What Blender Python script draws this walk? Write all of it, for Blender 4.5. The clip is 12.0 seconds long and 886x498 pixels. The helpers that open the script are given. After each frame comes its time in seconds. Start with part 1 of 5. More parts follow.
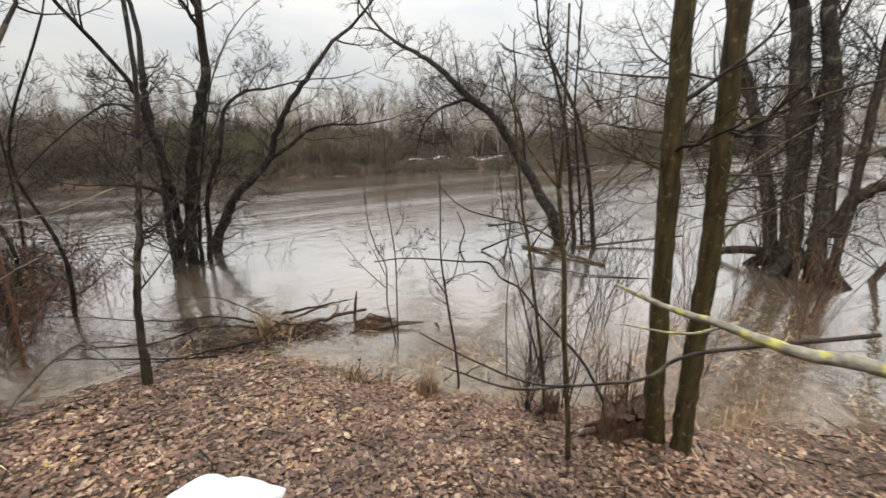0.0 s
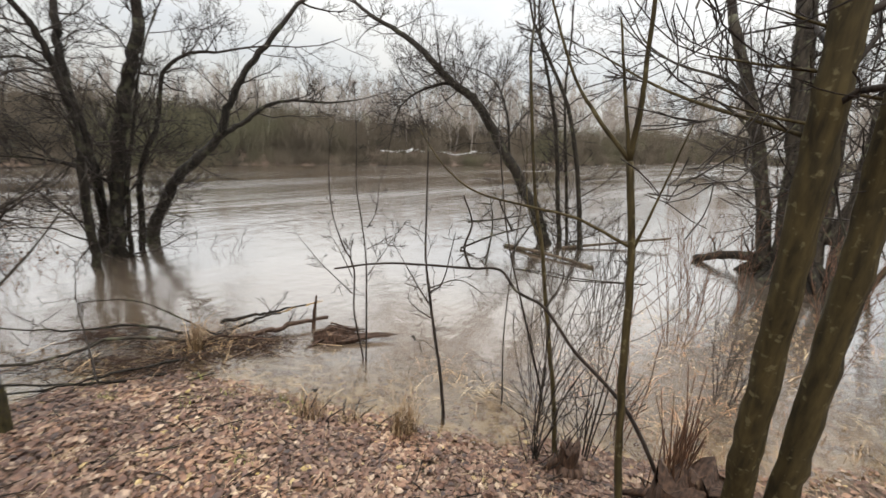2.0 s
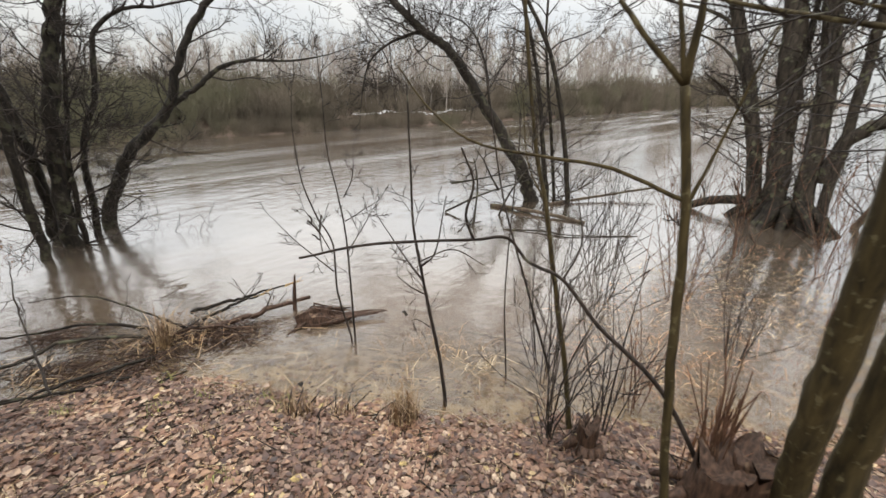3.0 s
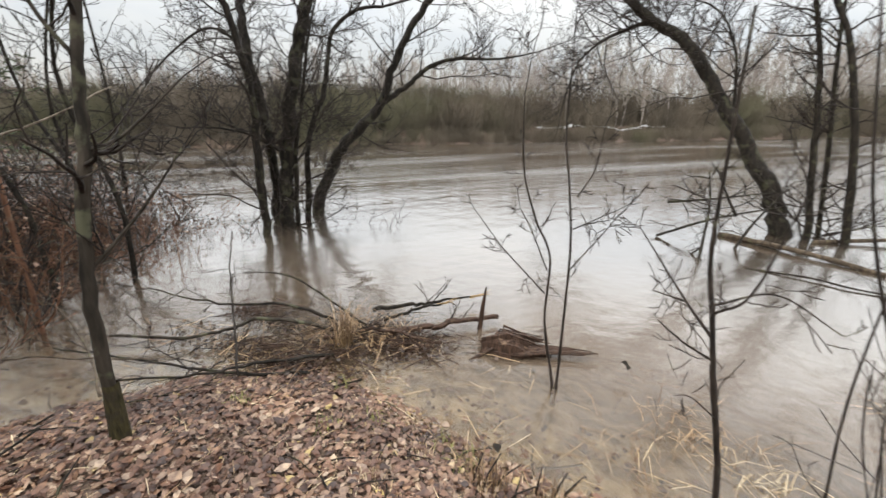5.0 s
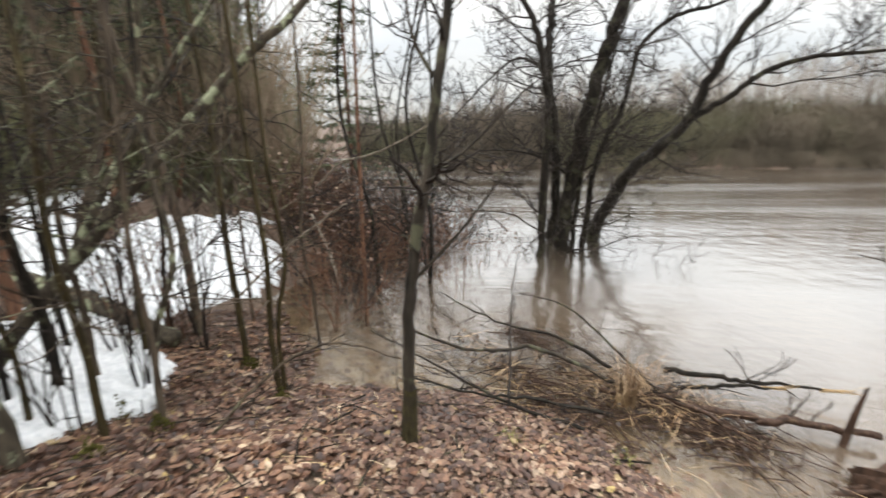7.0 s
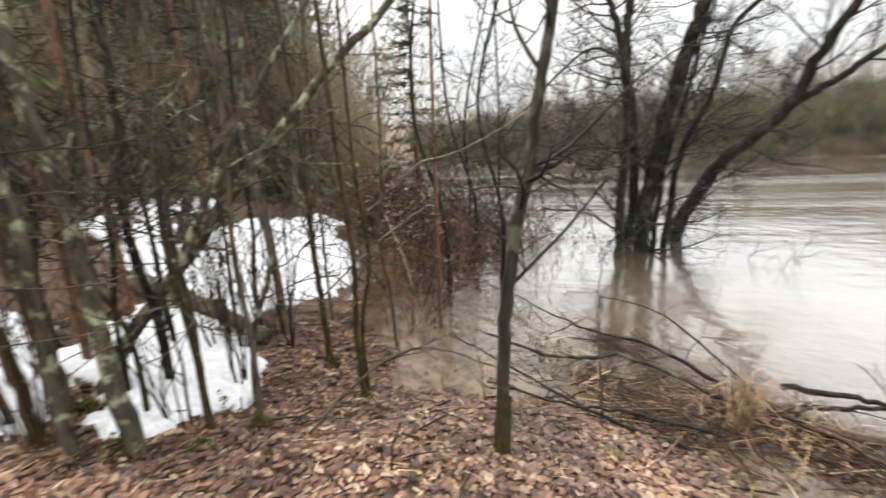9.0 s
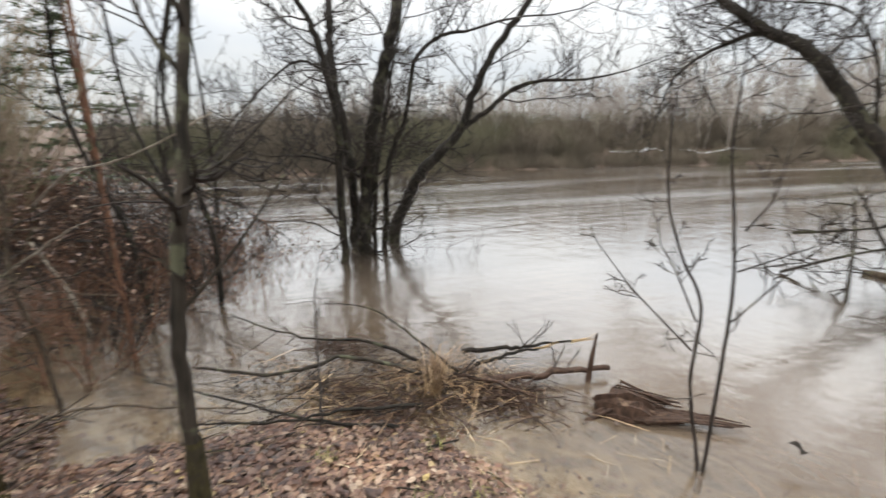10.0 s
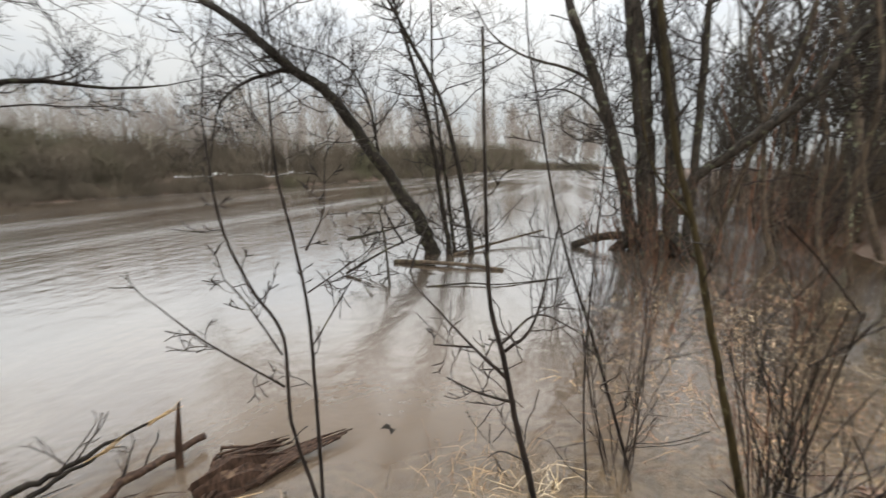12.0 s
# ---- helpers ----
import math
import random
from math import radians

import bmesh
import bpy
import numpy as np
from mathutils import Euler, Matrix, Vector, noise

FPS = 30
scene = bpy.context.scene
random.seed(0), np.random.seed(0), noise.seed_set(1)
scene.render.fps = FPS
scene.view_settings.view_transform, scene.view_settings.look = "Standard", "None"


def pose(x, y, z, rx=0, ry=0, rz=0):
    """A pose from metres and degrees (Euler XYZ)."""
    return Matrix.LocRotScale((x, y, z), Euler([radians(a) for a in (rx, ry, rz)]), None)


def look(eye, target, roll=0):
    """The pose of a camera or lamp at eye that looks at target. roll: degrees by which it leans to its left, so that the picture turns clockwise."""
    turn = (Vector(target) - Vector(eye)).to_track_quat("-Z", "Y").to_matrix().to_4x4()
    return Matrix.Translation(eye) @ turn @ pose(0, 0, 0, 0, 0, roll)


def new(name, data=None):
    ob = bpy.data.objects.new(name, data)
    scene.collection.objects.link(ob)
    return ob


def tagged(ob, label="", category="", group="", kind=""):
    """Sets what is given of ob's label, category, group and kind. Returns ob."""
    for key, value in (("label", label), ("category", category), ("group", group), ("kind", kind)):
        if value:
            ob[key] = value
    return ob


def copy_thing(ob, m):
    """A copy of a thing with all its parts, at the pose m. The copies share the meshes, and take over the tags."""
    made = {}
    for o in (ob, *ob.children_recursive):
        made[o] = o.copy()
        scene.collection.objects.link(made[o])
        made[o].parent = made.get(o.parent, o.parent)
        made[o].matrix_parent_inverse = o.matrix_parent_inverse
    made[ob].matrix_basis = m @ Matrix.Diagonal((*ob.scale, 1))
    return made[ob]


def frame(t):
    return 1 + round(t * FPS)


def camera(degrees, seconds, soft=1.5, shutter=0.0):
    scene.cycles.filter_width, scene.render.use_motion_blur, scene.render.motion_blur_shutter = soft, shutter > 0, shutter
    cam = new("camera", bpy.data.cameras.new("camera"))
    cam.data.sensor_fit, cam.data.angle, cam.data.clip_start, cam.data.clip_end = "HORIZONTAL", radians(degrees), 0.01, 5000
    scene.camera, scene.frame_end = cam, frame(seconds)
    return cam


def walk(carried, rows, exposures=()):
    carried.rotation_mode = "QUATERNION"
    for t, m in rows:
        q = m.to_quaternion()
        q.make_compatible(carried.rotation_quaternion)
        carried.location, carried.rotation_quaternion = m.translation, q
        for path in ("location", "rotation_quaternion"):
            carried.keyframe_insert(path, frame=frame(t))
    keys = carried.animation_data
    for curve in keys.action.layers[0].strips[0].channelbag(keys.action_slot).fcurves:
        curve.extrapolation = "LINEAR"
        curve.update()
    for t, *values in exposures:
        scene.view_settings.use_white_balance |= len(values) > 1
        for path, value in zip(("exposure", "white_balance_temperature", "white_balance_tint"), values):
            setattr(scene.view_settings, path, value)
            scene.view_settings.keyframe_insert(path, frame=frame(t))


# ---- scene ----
cam = camera(93.7, 12.0, soft=1.5, shutter=0.3)
PATH = [
    (0, (2.084, -1.16, 2.564), (2.127, 0.772, 2.045), 1.7),
    (0.5, (1.975, -0.955, 2.506), (1.848, 0.968, 1.971), -1.1),
    (1, (1.929, -0.686, 2.426), (1.722, 1.226, 1.876), -2.3),
    (1.5, (1.937, -0.453, 2.407), (1.901, 1.457, 1.817), -0.4),
    (2, (1.967, -0.216, 2.324), (2.161, 1.704, 1.796), 4.4),
    (2.5, (1.954, 0.008, 2.284), (2.325, 1.856, 1.615), 2.7),
    (2.7, (1.951, 0.077, 2.273), (2.302, 1.921, 1.583), 2.2),
    (4.3, (1.739, 0.748, 1.995), (1.553, 2.622, 1.319), 1.4),
    (4.5, (1.614, 0.831, 1.973), (1.383, 2.708, 1.321), 1.4),
    (5, (1.463, 1.039, 1.905), (0.987, 2.873, 1.266), 1.6),
    (5.5, (1.307, 1.263, 1.837), (0.661, 3.027, 1.15), 2.5),
    (6, (1.126, 1.331, 1.863), (0.404, 3.111, 1.306), 0.7),
    (6.5, (1.045, 1.308, 1.854), (-0.107, 2.849, 1.308), -0.1),
    (7, (1.013, 1.226, 1.862), (-0.462, 2.46, 1.312), -0.6),
    (7.2, (0.99, 1.179, 1.866), (-0.609, 2.251, 1.322), -0.7),
    (8.8, (0.823, 1.086, 1.854), (-0.9, 1.939, 1.302), -3.5),
    (9, (0.83, 1.135, 1.853), (-0.806, 2.148, 1.311), -3.0),
    (9.5, (0.886, 1.199, 1.866), (-0.383, 2.649, 1.328), -1.1),
    (10, (1.052, 1.326, 1.853), (0.287, 3.097, 1.326), 0.2),
    (10.5, (1.107, 1.473, 1.827), (0.834, 3.393, 1.339), 0.6),
    (11, (1.149, 1.616, 1.806), (1.275, 3.559, 1.348), 0.4),
    (11.5, (1.168, 1.694, 1.816), (1.721, 3.565, 1.375), 0.6),
    (12, (1.204, 1.72, 1.819), (2.196, 3.411, 1.422), 0.9),
]
walk(cam, [(t, look(eye, target, roll)) for t, eye, target, roll in PATH], [(0, 0.37, 7050, 11), (1.5, 0.46, 7000, 11), (2.5, 0.5, 6950, 11), (5, 0.58, 6800, 10), (7, 0.7, 6900, 10), (9, 0.88, 7050, 11), (10, 0.57, 6750, 10), (12, 0.3, 6850, 10)])

# ---- light: an overcast sky, brighter overhead, and a weak wide sun behind the cloud ----
SUN_ELEVATION, SUN_TURN = 38, 205
world = bpy.data.worlds.new("overcast_sky")
scene.world = world
world.use_nodes = True
wn, wl = world.node_tree.nodes, world.node_tree.links
wn.clear()
sky = wn.new("ShaderNodeTexSky")
sky.sky_type, sky.sun_disc = "NISHITA", False
sky.sun_elevation, sky.sun_rotation = radians(SUN_ELEVATION), radians(SUN_TURN)
sky_low = wn.new("ShaderNodeVectorMath")
sky_low.operation = "SCALE"
sky_low.inputs["Scale"].default_value = 0.10
wl.new(sky.outputs[0], sky_low.inputs[0])
coord = wn.new("ShaderNodeTexCoord")
split = wn.new("ShaderNodeSeparateXYZ")
wl.new(coord.outputs["Generated"], split.inputs[0])
rise = wn.new("ShaderNodeMapRange")
rise.inputs["From Min"].default_value, rise.inputs["From Max"].default_value = 0.0, 1.0
rise.inputs["To Min"].default_value, rise.inputs["To Max"].default_value = 0.55, 4.2
steep = wn.new("ShaderNodeMath")
steep.operation = "POWER"
steep.use_clamp = True
steep.inputs[1].default_value = 1.8
wl.new(split.outputs["Z"], steep.inputs[0])
wl.new(steep.outputs[0], rise.inputs[0])
cloud = wn.new("ShaderNodeTexNoise")
cloud.inputs["Scale"].default_value, cloud.inputs["Detail"].default_value = 3.2, 5
stretch = wn.new("ShaderNodeMapping")
stretch.inputs["Scale"].default_value = (1, 1, 3.0)
wl.new(coord.outputs["Generated"], stretch.inputs[0])
wl.new(stretch.outputs[0], cloud.inputs["Vector"])
tone = wn.new("ShaderNodeValToRGB")
tone.color_ramp.elements[0].position, tone.color_ramp.elements[0].color = 0.36, (0.80, 0.86, 0.93, 1)
tone.color_ramp.elements[1].position, tone.color_ramp.elements[1].color = 0.62, (0.95, 0.98, 1.0, 1)
wl.new(cloud.outputs["Fac"], tone.inputs[0])
lit = wn.new("ShaderNodeVectorMath")
lit.operation = "SCALE"
wl.new(tone.outputs[0], lit.inputs[0])
wl.new(rise.outputs[0], lit.inputs["Scale"])
veil = wn.new("ShaderNodeMix")
veil.data_type = "RGBA"
veil.inputs[0].default_value = 0.9
wl.new(sky_low.outputs[0], veil.inputs[6])
wl.new(lit.outputs[0], veil.inputs[7])
back = wn.new("ShaderNodeBackground")
back.inputs["Strength"].default_value = 1.0
wl.new(veil.outputs[2], back.inputs["Color"])
wout = wn.new("ShaderNodeOutputWorld")
wl.new(back.outputs[0], wout.inputs[0])

sun = new("sun", bpy.data.lights.new("sun", "SUN"))
sun.data.energy, sun.data.angle, sun.data.color = 1.3, radians(30), (1.0, 0.97, 0.93)
sun.rotation_euler = (radians(90 - SUN_ELEVATION), 0, radians(180 - SUN_TURN))

# ---- materials ----
def material(name):
    m = bpy.data.materials.new(name)
    m.use_nodes = True
    return m, m.node_tree.nodes, m.node_tree.links, m.node_tree.nodes["Principled BSDF"]


def noise_node(n, l, scale, detail=4.0, squash=(1, 1, 1), kind="Object"):
    c = n.new("ShaderNodeTexCoord")
    mp = n.new("ShaderNodeMapping")
    mp.inputs["Scale"].default_value = squash
    t = n.new("ShaderNodeTexNoise")
    t.inputs["Scale"].default_value, t.inputs["Detail"].default_value = scale, detail
    l.new(c.outputs[kind], mp.inputs[0])
    l.new(mp.outputs[0], t.inputs["Vector"])
    return t.outputs["Fac"]


def ramp_node(n, l, value, stops):
    r = n.new("ShaderNodeValToRGB")
    e = r.color_ramp.elements
    while len(e) < len(stops):
        e.new(0.5)
    for k, (p, c) in zip(e, stops):
        k.position, k.color = p, (*c, 1) if len(c) == 3 else (c[0], c[0], c[0], 1)
    l.new(value, r.inputs[0])
    return r.outputs[0]


def mix_node(n, l, fac, a, b):
    x = n.new("ShaderNodeMix")
    x.data_type = "RGBA"
    for s, v in ((0, fac), (6, a), (7, b)):
        if isinstance(v, (int, float)):
            x.inputs[s].default_value = v
        elif isinstance(v, tuple):
            x.inputs[s].default_value = (*v, 1)
        else:
            l.new(v, x.inputs[s])
    return x.outputs[2]


def bump_node(n, l, b, height, strength, distance):
    k = n.new("ShaderNodeBump")
    k.inputs["Strength"].default_value, k.inputs["Distance"].default_value = strength, distance
    l.new(height, k.inputs["Height"])
    l.new(k.outputs[0], b.inputs["Normal"])


def bark(name, low, high, patch, amount=0.55, fine=30.0, rough=0.8, patch_scale=7.0, depth=0.012):
    """Furrowed bark in two tones, with patches of lichen or moss."""
    m, n, l, b = material(name)
    grain = noise_node(n, l, fine, 6, (1, 1, 0.22))
    base = ramp_node(n, l, grain, [(0.32, low), (0.68, high)])
    spots = ramp_node(n, l, noise_node(n, l, patch_scale, 5), [(amount, (0,)), (amount + 0.09, (0.85,))])
    l.new(mix_node(n, l, spots, base, patch), b.inputs["Base Color"])
    b.inputs["Roughness"].default_value = rough
    b.inputs["Specular IOR Level"].default_value = 0.22
    bump_node(n, l, b, grain, 0.8, depth)
    return m


BARK_WET = bark("bark_wet_dark", (0.005, 0.004, 0.003), (0.026, 0.020, 0.014), (0.055, 0.054, 0.032), 0.56, 26, depth=0.02)
BARK_GREY = bark("bark_grey", (0.010, 0.008, 0.006), (0.055, 0.044, 0.033), (0.105, 0.105, 0.066), 0.56, 20, depth=0.02)
BARK_BROWN = bark("bark_grey_brown", (0.030, 0.022, 0.015), (0.115, 0.086, 0.060), (0.13, 0.125, 0.075), 0.60, 24)
BARK_OLIVE = bark("bark_olive", (0.018, 0.0128, 0.005), (0.060, 0.044, 0.017), (0.105, 0.088, 0.045), 0.60, 34, 0.8, 26.0, 0.006)
BARK_MOSS = bark("bark_mossy", (0.030, 0.025, 0.018), (0.095, 0.076, 0.054), (0.29, 0.31, 0.20), 0.53, 30, 0.9, 11.0)
BARK_LICHEN = bark("bark_yellow_lichen", (0.10, 0.09, 0.07), (0.30, 0.28, 0.23), (0.40, 0.38, 0.09), 0.53, 60, 0.9, 30.0)
BARK_PALE = bark("bark_pale_dead", (0.13, 0.105, 0.08), (0.34, 0.29, 0.235), (0.42, 0.39, 0.33), 0.58, 40, 0.9, 18.0)
BARK_RED = bark("bark_reddish", (0.07, 0.035, 0.022), (0.20, 0.10, 0.06), (0.17, 0.13, 0.09), 0.6, 40)
TWIG = bark("twig_dark", (0.009, 0.007, 0.006), (0.038, 0.028, 0.022), (0.12, 0.115, 0.085), 0.60, 40, 0.75)
TWIG_RED = bark("twig_red_brown", (0.05, 0.026, 0.017), (0.15, 0.078, 0.047), (0.20, 0.15, 0.09), 0.6, 45, 0.7)
UNDERGROWTH = bark("wood_undergrowth", (0.15, 0.112, 0.080), (0.32, 0.245, 0.175), (0.14, 0.155, 0.075), 0.49, 0.35, 0.95, 0.3, 0.001)
FAR_TWIG = bark("far_brush", (0.064, 0.053, 0.039), (0.150, 0.124, 0.094), (0.106, 0.102, 0.062), 0.52, 0.35, 0.95, 0.12, 0.001)
# distant bare trees: bark tones lightened so that the colour itself carries the haze
HAZED_TREE = bark("hazed_bare_tree", (0.18, 0.155, 0.138), (0.35, 0.31, 0.275), (0.30, 0.28, 0.22), 0.6, 0.6, 0.95, 0.2, 0.001)
DRIFT = bark("driftwood", (0.016, 0.009, 0.006), (0.082, 0.046, 0.030), (0.16, 0.105, 0.068), 0.62, 60, 0.65, 12.0)
CUT_WOOD = bark("torn_wood", (0.24, 0.15, 0.07), (0.48, 0.34, 0.18), (0.16, 0.11, 0.07), 0.6, 60, 0.7)
NEEDLE = bark("conifer_needles", (0.050, 0.072, 0.036), (0.135, 0.165, 0.085), (0.11, 0.09, 0.05), 0.6, 30, 0.7)
CUSHION = bark("green_moss", (0.038, 0.036, 0.010), (0.125, 0.115, 0.028), (0.06, 0.045, 0.02), 0.56, 60, 1.0, 14, 0.02)
MOSS = bark("moss", (0.022, 0.018, 0.009), (0.072, 0.058, 0.024), (0.035, 0.028, 0.02), 0.5, 60, 1.0, 9, 0.02)


def leaf_material(name, source, stops, rough=0.55):
    m, n, l, b = material(name)
    if source == "island":
        value = n.new("ShaderNodeNewGeometry").outputs["Random Per Island"]
    else:
        value = n.new("ShaderNodeObjectInfo").outputs["Random"]
    col = ramp_node(n, l, value, stops)
    stain = ramp_node(n, l, noise_node(n, l, 55, 3), [(0.35, (0.35,)), (0.6, (1.0,))])
    mul = n.new("ShaderNodeMix")
    mul.data_type, mul.blend_type = "RGBA", "MULTIPLY"
    mul.inputs[0].default_value = 0.55
    l.new(col, mul.inputs[6])
    l.new(stain, mul.inputs[7])
    drift = ramp_node(n, l, noise_node(n, l, 1.7, 5), [(0.36, (0.50, 0.42, 0.39)), (0.5, (0.90, 0.86, 0.82)), (0.62, (1.35, 1.30, 1.18))])
    damp = n.new("ShaderNodeMix")
    damp.data_type, damp.blend_type = "RGBA", "MULTIPLY"
    damp.inputs[0].default_value = 0.9
    l.new(mul.outputs[2], damp.inputs[6])
    l.new(drift, damp.inputs[7])
    l.new(damp.outputs[2], b.inputs["Base Color"])
    b.inputs["Roughness"].default_value = rough
    return m


LEAF_TONES = [(0.0, (0.034, 0.016, 0.011)), (0.25, (0.090, 0.042, 0.027)), (0.5, (0.148, 0.076, 0.048)),
              (0.74, (0.220, 0.130, 0.083)), (0.90, (0.255, 0.178, 0.130)), (0.975, (0.38, 0.29, 0.215)), (1.0, (0.36, 0.27, 0.09))]
LITTER = leaf_material("dead_leaves", "island", LEAF_TONES)
LITTER_WET = leaf_material("wet_rotted_leaves", "island", [(0.0, (0.024, 0.012, 0.008)), (0.5, (0.082, 0.038, 0.024)), (0.9, (0.135, 0.072, 0.046)), (1.0, (0.25, 0.15, 0.085))], 0.4)
LITTER_SOAKED = leaf_material("soaked_leaves", "island", [(0.0, (0.020, 0.012, 0.008)), (0.6, (0.062, 0.036, 0.023)), (1.0, (0.13, 0.088, 0.056))])
LEAF = leaf_material("dead_leaf", "object", LEAF_TONES)
STRAW = leaf_material("dry_grass", "island", [(0.0, (0.20, 0.125, 0.06)), (0.5, (0.42, 0.31, 0.18)), (1.0, (0.62, 0.52, 0.36))], 0.7)
STRAW_DULL = leaf_material("soaked_grass", "island", [(0.0, (0.13, 0.075, 0.038)), (0.5, (0.29, 0.185, 0.095)), (1.0, (0.45, 0.34, 0.21))], 0.7)
STRAW_RED = leaf_material("red_dry_stalks", "island", [(0.0, (0.13, 0.06, 0.03)), (0.6, (0.32, 0.16, 0.08)), (1.0, (0.48, 0.30, 0.15))], 0.7)
GREEN_GRASS = leaf_material("green_grass", "island", [(0.0, (0.10, 0.11, 0.03)), (1.0, (0.32, 0.32, 0.09))], 0.7)

m, n, l, b = material("forest_soil")
fine = noise_node(n, l, 38, 8)
broad = noise_node(n, l, 1.1, 4)
soil = ramp_node(n, l, fine, [(0.3, (0.028, 0.017, 0.011)), (0.5, (0.085, 0.052, 0.034)), (0.72, (0.18, 0.122, 0.084))])
wet = ramp_node(n, l, broad, [(0.4, (0.0,)), (0.6, (0.6,))])
earth = mix_node(n, l, wet, soil, (0.070, 0.044, 0.028))
silt = ramp_node(n, l, noise_node(n, l, 7, 6), [(0.38, (0.10, 0.080, 0.045)), (0.52, (0.24, 0.195, 0.125)), (0.66, (0.36, 0.30, 0.205))])
level = n.new("ShaderNodeSeparateXYZ")
l.new(n.new("ShaderNodeNewGeometry").outputs["Position"], level.inputs[0])
drowned = n.new("ShaderNodeMapRange")
drowned.inputs["From Min"].default_value, drowned.inputs["From Max"].default_value = 0.012, -0.05
l.new(level.outputs["Z"], drowned.inputs[0])
l.new(mix_node(n, l, drowned.outputs[0], earth, silt), b.inputs["Base Color"])
b.inputs["Roughness"].default_value = 0.8
bump_node(n, l, b, fine, 0.9, 0.03)
SOIL = m

m, n, l, b = material("old_snow")
grit = noise_node(n, l, 24, 6)
dirt = ramp_node(n, l, noise_node(n, l, 90, 3), [(0.64, (0.0,)), (0.74, (0.55,))])
white = ramp_node(n, l, grit, [(0.3, (0.50, 0.52, 0.54)), (0.6, (0.67, 0.68, 0.69))])
l.new(mix_node(n, l, dirt, white, (0.30, 0.24, 0.18)), b.inputs["Base Color"])
b.inputs["Roughness"].default_value = 0.85
bump_node(n, l, b, grit, 0.5, 0.02)
SNOW = m

# muddy flood water: opaque silt with a glossy surface, clearer where it is only a few centimetres deep
m, n, l, b = material("muddy_water")
ripple = noise_node(n, l, 3.0, 3, (1.0, 1.0, 1.0))
flow = n.new("ShaderNodeTexCoord")
turned = n.new("ShaderNodeMapping")
turned.inputs["Rotation"].default_value = (0, 0, radians(-44))
l.new(flow.outputs["Object"], turned.inputs[0])
long = n.new("ShaderNodeMapping")
long.inputs["Scale"].default_value = (0.10, 1.0, 1.0)
l.new(turned.outputs[0], long.inputs[0])
streak = n.new("ShaderNodeTexNoise")
streak.inputs["Scale"].default_value, streak.inputs["Detail"].default_value = 0.55, 5
l.new(long.outputs[0], streak.inputs["Vector"])
chop = streak.outputs["Fac"]
silt = ramp_node(n, l, noise_node(n, l, 0.22, 3), [(0.35, (0.110, 0.079, 0.054)), (0.65, (0.145, 0.107, 0.077))])
l.new(silt, b.inputs["Base Color"])
b.inputs["Roughness"].default_value = 0.9
b.inputs["Specular IOR Level"].default_value = 0.0
waves = n.new("ShaderNodeMath")
waves.operation = "MULTIPLY_ADD"
l.new(chop, waves.inputs[0])
waves.inputs[1].default_value = 4.0
l.new(ripple, waves.inputs[2])
swell = n.new("ShaderNodeBump")
swell.inputs["Strength"].default_value, swell.inputs["Distance"].default_value = 0.5, 0.02
l.new(waves.outputs[0], swell.inputs["Height"])
l.new(swell.outputs[0], b.inputs["Normal"])
clear = n.new("ShaderNodeAttribute")
clear.attribute_name = "clarity"
thin = n.new("ShaderNodeBsdfTransparent")
thin.inputs[0].default_value = (0.86, 0.76, 0.60, 1)
shine = n.new("ShaderNodeBsdfGlossy")
calm = n.new("ShaderNodeMapRange")
calm.inputs["From Min"].default_value, calm.inputs["From Max"].default_value = 0.38, 0.62
calm.inputs["To Min"].default_value, calm.inputs["To Max"].default_value = 0.08, 0.22
l.new(chop, calm.inputs[0])
l.new(calm.outputs[0], shine.inputs["Roughness"])
l.new(swell.outputs[0], shine.inputs["Normal"])
grazing = n.new("ShaderNodeLayerWeight")
grazing.inputs["Blend"].default_value = 0.5
l.new(swell.outputs[0], grazing.inputs["Normal"])
gloss = ramp_node(n, l, grazing.outputs["Facing"], [(0.2, (0.03,)), (0.43, (0.10,)), (0.58, (0.38,)), (0.72, (0.74,)), (0.86, (0.84,)), (1.0, (0.90,))])
body = n.new("ShaderNodeMixShader")
l.new(clear.outputs["Fac"], body.inputs[0])
l.new(b.outputs[0], body.inputs[1])
l.new(thin.outputs[0], body.inputs[2])
both = n.new("ShaderNodeMixShader")
l.new(gloss, both.inputs[0])
l.new(body.outputs[0], both.inputs[1])
l.new(shine.outputs[0], both.inputs[2])
l.new(both.outputs[0], n["Material Output"].inputs["Surface"])
WATER = m

